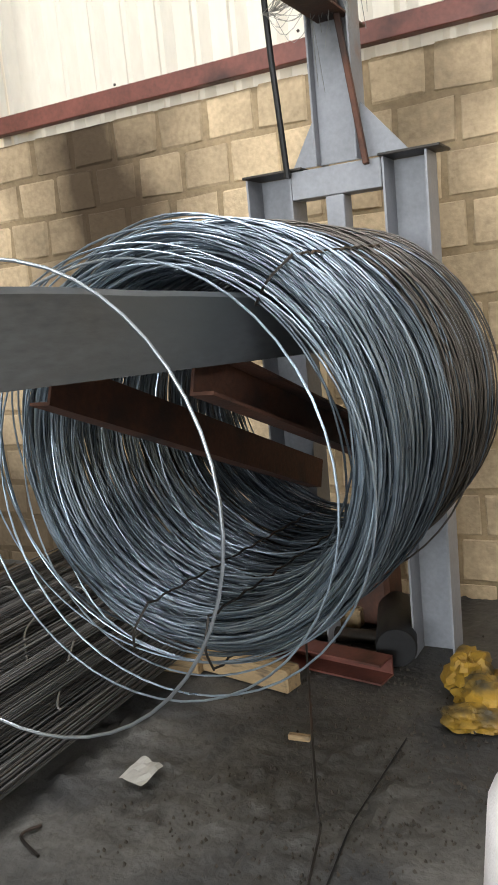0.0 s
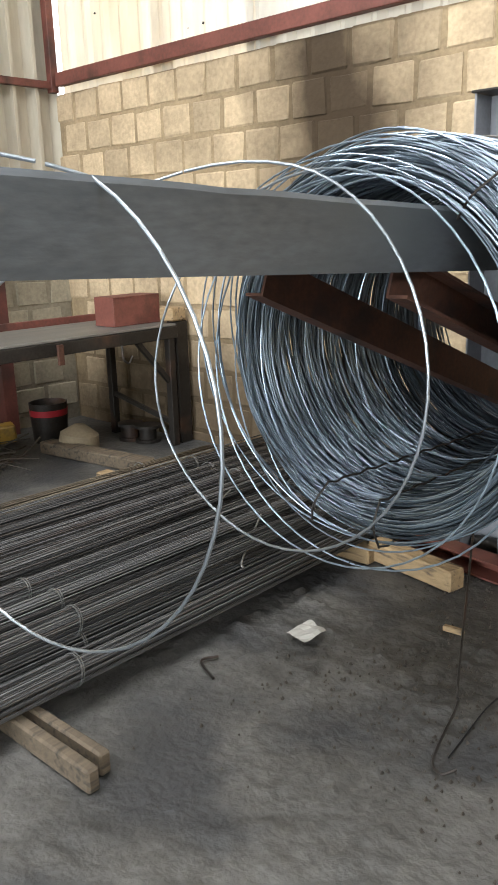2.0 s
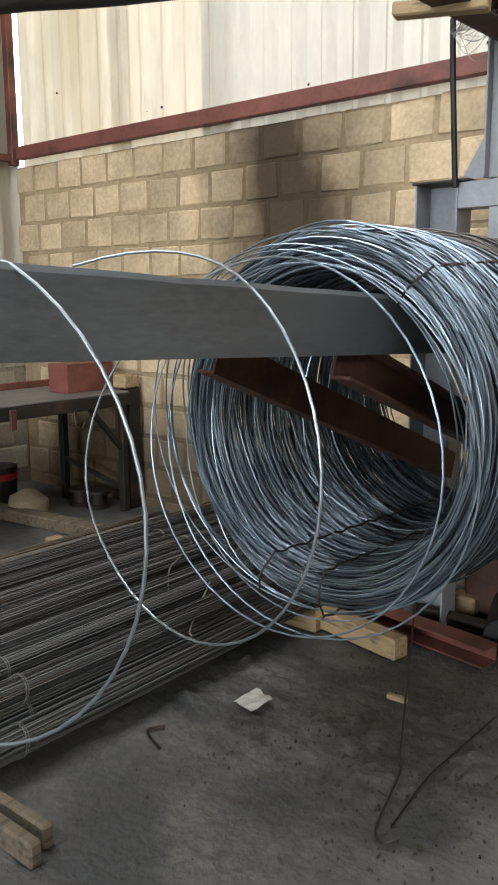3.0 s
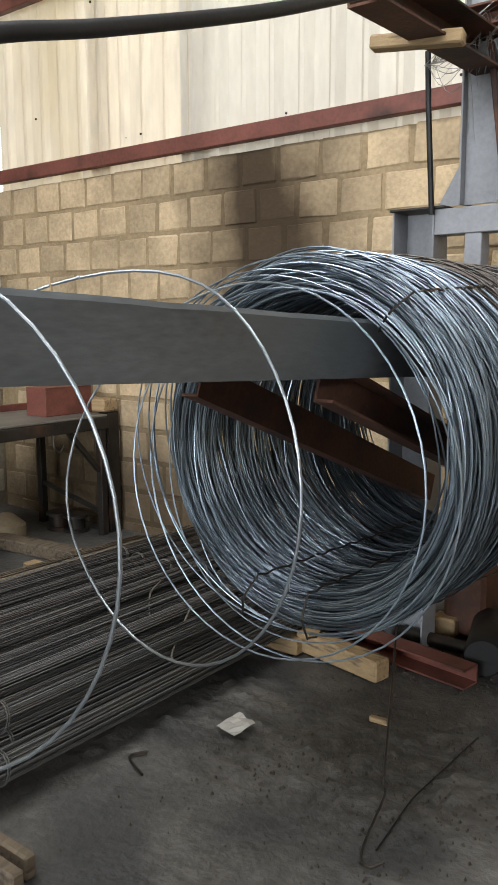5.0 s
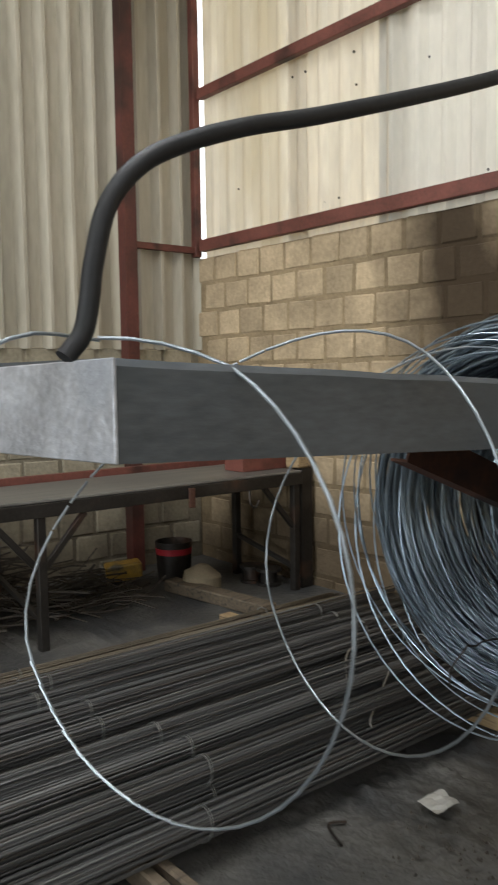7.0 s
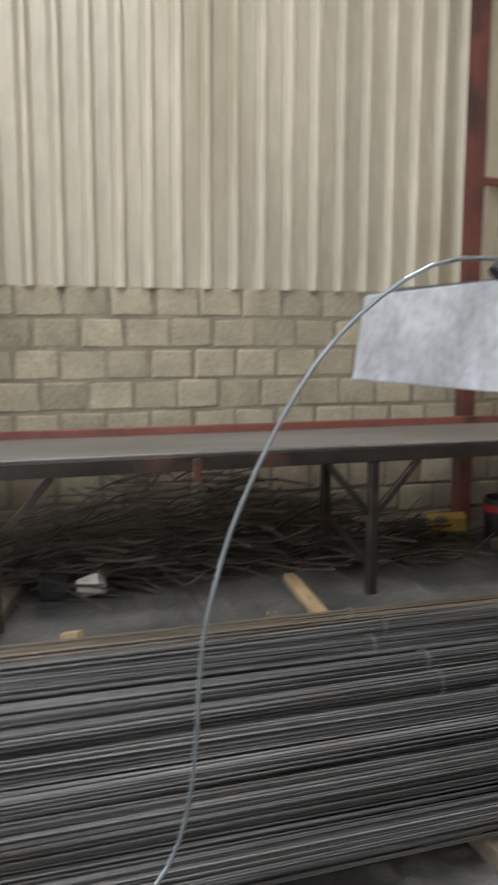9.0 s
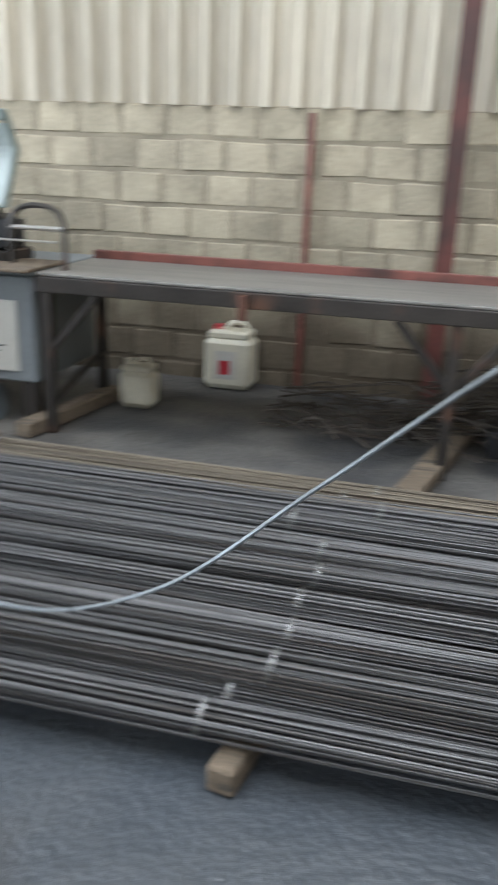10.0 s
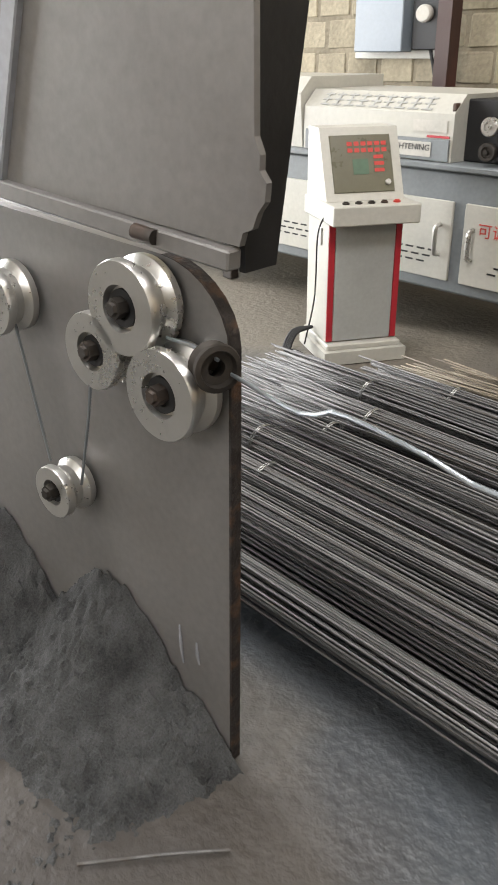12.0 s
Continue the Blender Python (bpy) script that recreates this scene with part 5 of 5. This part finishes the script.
# ---- moving wire ----
WIRE_R = 0.0034
END = (-1.425, -1.945, 0.856)
TOP = (-1.105, 0.38, 1.548)
# seconds and the lead's way from the beam top to the guide eye
LEAD = [
    (0.0, [TOP, (-1.08, 0.2, 1.54), (-1.1, 0.05, 1.43), (-1.12, -0.06, 1.25), (-1.14, -0.15, 1.03), (-1.15, -0.24, 0.68), (-1.2, -0.6, 0.38), (-1.3, -1.2, 0.42), END]),
    (3.7, [TOP, (-1.08, 0.21, 1.55), (-1.1, 0.05, 1.44), (-1.12, -0.06, 1.26), (-1.14, -0.15, 1.04), (-1.15, -0.24, 0.69), (-1.2, -0.6, 0.38), (-1.3, -1.2, 0.42), END]),
    (7.2, [TOP, (-1.08, 0.22, 1.55), (-1.1, 0.06, 1.45), (-1.12, -0.05, 1.27), (-1.14, -0.15, 1.05), (-1.15, -0.25, 0.7), (-1.2, -0.6, 0.37), (-1.3, -1.2, 0.42), END]),
    (8.8, [TOP, (-1.07, 0.25, 1.54), (-1.09, 0.08, 1.45), (-1.12, -0.06, 1.27), (-1.14, -0.16, 1.06), (-1.15, -0.25, 0.71), (-1.2, -0.6, 0.36), (-1.3, -1.2, 0.42), END]),
    (9.0, [TOP, (-1.08, 0.2, 1.53), (-1.1, 0.05, 1.41), (-1.12, -0.06, 1.21), (-1.13, -0.12, 1.01), (-1.14, -0.19, 0.61), (-1.2, -0.55, 0.36), (-1.3, -1.2, 0.42), END]),
    (9.5, [TOP, (-1.09, 0.12, 1.49), (-1.11, -0.03, 1.38), (-1.14, -0.21, 1.16), (-1.17, -0.36, 0.89), (-1.21, -0.63, 0.48), (-1.26, -0.95, 0.42), (-1.33, -1.4, 0.54), END]),
    (9.7, [TOP, (-1.1, 0.14, 1.47), (-1.125, -0.02, 1.38), (-1.146, -0.169, 1.235), (-1.165, -0.286, 1.054), (-1.19, -0.44, 0.8), (-1.24, -0.8, 0.55), (-1.33, -1.4, 0.6), END]),
    (10.0, [TOP, (-1.11, 0.1, 1.47), (-1.15, -0.2, 1.33), (-1.181, -0.393, 1.182), (-1.214, -0.603, 0.988), (-1.254, -0.854, 0.765), (-1.30, -1.15, 0.66), (-1.36, -1.55, 0.73), END]),
    (10.4, [TOP, (-1.11, 0.1, 1.44), (-1.17, -0.25, 1.25), (-1.249, -0.666, 1.027), (-1.279, -0.885, 0.9), (-1.31, -1.11, 0.788), (-1.345, -1.38, 0.72), (-1.385, -1.68, 0.77), END]),
    (10.7, [TOP, (-1.1, 0.1, 1.46), (-1.16, -0.3, 1.34), (-1.22, -0.65, 1.23), (-1.25, -0.86, 1.16), (-1.29, -1.12, 1.05), (-1.33, -1.39, 0.95), (-1.38, -1.67, 0.88), END]),
    (11.0, [TOP, (-1.1, 0.1, 1.48), (-1.16, -0.3, 1.37), (-1.22, -0.65, 1.25), (-1.27, -1.0, 1.14), (-1.29, -1.15, 1.10), (-1.33, -1.35, 1.03), (-1.37, -1.59, 0.95), END]),
    (11.5, [TOP, (-1.1, 0.1, 1.48), (-1.16, -0.3, 1.36), (-1.22, -0.65, 1.22), (-1.28, -1.05, 1.09), (-1.31, -1.27, 1.03), (-1.35, -1.52, 0.95), (-1.39, -1.72, 0.91), END]),
    (12.0, [TOP, (-1.1, 0.1, 1.45), (-1.19, -0.4, 1.17), (-1.28, -1.0, 0.95), (-1.35, -1.40, 0.884), (-1.364, -1.50, 0.886), (-1.386, -1.66, 0.882), (-1.397, -1.744, 0.853), END]),
]
# seconds, then place on the beam, yaw, radius and top height: front turn and second turn
HOOPS = [
    (0.0, (0.427, 0.034, 0.466, 1.555), (1.075, 0.005, 0.453, 1.545)),
    (1.0, (0.5, 0.045, 0.45, 1.556), (1.06, 0.02, 0.456, 1.552)),
    (1.5, (0.53, 0.05, 0.455, 1.55), (1.08, 0.02, 0.442, 1.565)),
    (2.0, (0.58, 0.1, 0.45, 1.548), (1.22, -0.05, 0.452, 1.552)),
    (2.5, (0.468, 0.2, 0.452, 1.545), (1.122, -0.07, 0.452, 1.524)),
    (3.5, (0.472, 0.213, 0.456, 1.562), (1.083, -0.157, 0.458, 1.565)),
    (5.5, (0.421, 0.185, 0.454, 1.565), (1.071, -0.162, 0.454, 1.554)),
    (6.5, (0.43, 0.08, 0.472, 1.552), (1.087, -0.167, 0.472, 1.557)),
    (7.2, (0.495, 0.24, 0.442, 1.552), (1.02, -0.205, 0.473, 1.585)),
    (8.8, (0.80, 0.05, 0.45, 1.548), (1.09, -0.12, 0.455, 1.565)),
    (12.0, (0.80, 0.05, 0.45, 1.548), (1.09, -0.12, 0.455, 1.565)),
]
REAR = (1.451, -0.05, 0.51, 1.547)
HOOP_PIECES, LEAD_PIECES, PIECE_LONG, LEAD_LONG = 50, 72, 0.064, 0.046


def ease(u, a, b):
    f = min(max((u - a) / (b - a), 0.0), 1.0)
    return f * f * (3 - 2 * f)


def even(pts, n):
    """The same way cut into n equal steps."""
    run = [0.0]
    for a, b in zip(pts, pts[1:]):
        run.append(run[-1] + (b - a).length)
    out, k = [], 0
    for i in range(n + 1):
        d = run[-1] * i / n
        while k < len(pts) - 2 and run[k + 1] < d:
            k += 1
        out.append(pts[k].lerp(pts[k + 1], (d - run[k]) / max(run[k + 1] - run[k], 1e-9)))
    return out


def hoop_points(front, second):
    """Two open turns from the lead's top, clockwise, back to the fixed turns at the coil."""
    pts = []
    n = HOOP_PIECES
    for j in range(2 * n + 1):
        u = j / n
        f, g = ease(u, 0.66, 1.08), ease(u, 1.66, 2.0)
        y, k, rad, top = (front[i] * (1 - f) + second[i] * f * (1 - g) + REAR[i] * f * g for i in range(4))
        w = 2 * math.pi * u
        x = rad * math.sin(w)
        if u < 0.08:
            y -= (1 - u / 0.08) * (front[0] - 0.38)
        pts.append(Vector((-1.105 + x, y + k * x, top - rad + rad * math.cos(w))))
    return pts


def pay_off_wire():
    """The wire that leaves the coil: open turns hung round the beam, then the lead to the guide eye."""
    w = thing("pay_off_wire", "bright steel wire running from coil to guide pulleys", "wire", (-1.1, 0.3, 0))
    ctrl = []
    for j in range(97):
        u = j / 48
        g = ease(u, 0.66, 1.08)
        rad, top = REAR[2] + 0.02 * g, REAR[3] - 0.012 * g
        x = rad * math.sin(2 * math.pi * u)
        ctrl.append((-1.105 + x, REAR[0] + 0.13 * g + REAR[1] * x * (1 - g), top - rad + rad * math.cos(2 * math.pi * u)))
    part("rear_turn", Mesh().tube(ctrl, 0.0029, 7), M_WIRE, w, "open wire turns beside coil face", True)
    pieces = []
    for count, long in ((2 * HOOP_PIECES, PIECE_LONG), (LEAD_PIECES, LEAD_LONG)):
        m = Mesh().tube([(0, (k / 2 - 0.5) * long, 0) for k in range(3)], WIRE_R, 8)
        first = to_object("wire_piece", m, M_WIRE_NEW, (0, 0, 0), True)
        pieces += [first] + [new("wire_piece", first.data) for k in range(count - 1)]
    for ob in pieces:
        ob.parent = w
    return w, pieces[:2 * HOOP_PIECES], pieces[2 * HOOP_PIECES:]


def motions():
    """The pay-off turns tighten and rock on the beam, and the lead wire swings between beam end and guide eye."""
    wire, hoops, lead = WIRE
    base = ORIGIN[wire]
    shapes = [(hoops, [(t, hoop_points(a, b)) for t, a, b in HOOPS]), (lead, [(t, even(spline(ctrl, 200), LEAD_PIECES)) for t, ctrl in LEAD])]
    for pieces, keyed in shapes:
        for k, ob in enumerate(pieces):
            rows = []
            for t, pts in keyed:
                a, b = pts[k] - base, pts[k + 1] - base
                rows.append((t, Matrix.LocRotScale((a + b) / 2, (b - a).to_track_quat("Y", "X"), None)))
            walk(ob, rows)



floor()
shell()
sheets_and_rails()
coil_stand()
coil()
bundles()
outfeed_table()
machine()
console()
for placed in (feed_stand(), heap()):
    placed.matrix_basis = FEED_TURN @ placed.matrix_basis
loose_things()
WIRE = pay_off_wire()
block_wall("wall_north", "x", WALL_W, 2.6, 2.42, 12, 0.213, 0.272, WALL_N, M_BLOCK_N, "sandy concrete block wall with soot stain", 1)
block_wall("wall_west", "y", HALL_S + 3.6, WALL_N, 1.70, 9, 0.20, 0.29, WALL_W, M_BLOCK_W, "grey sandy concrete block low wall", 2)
motions()
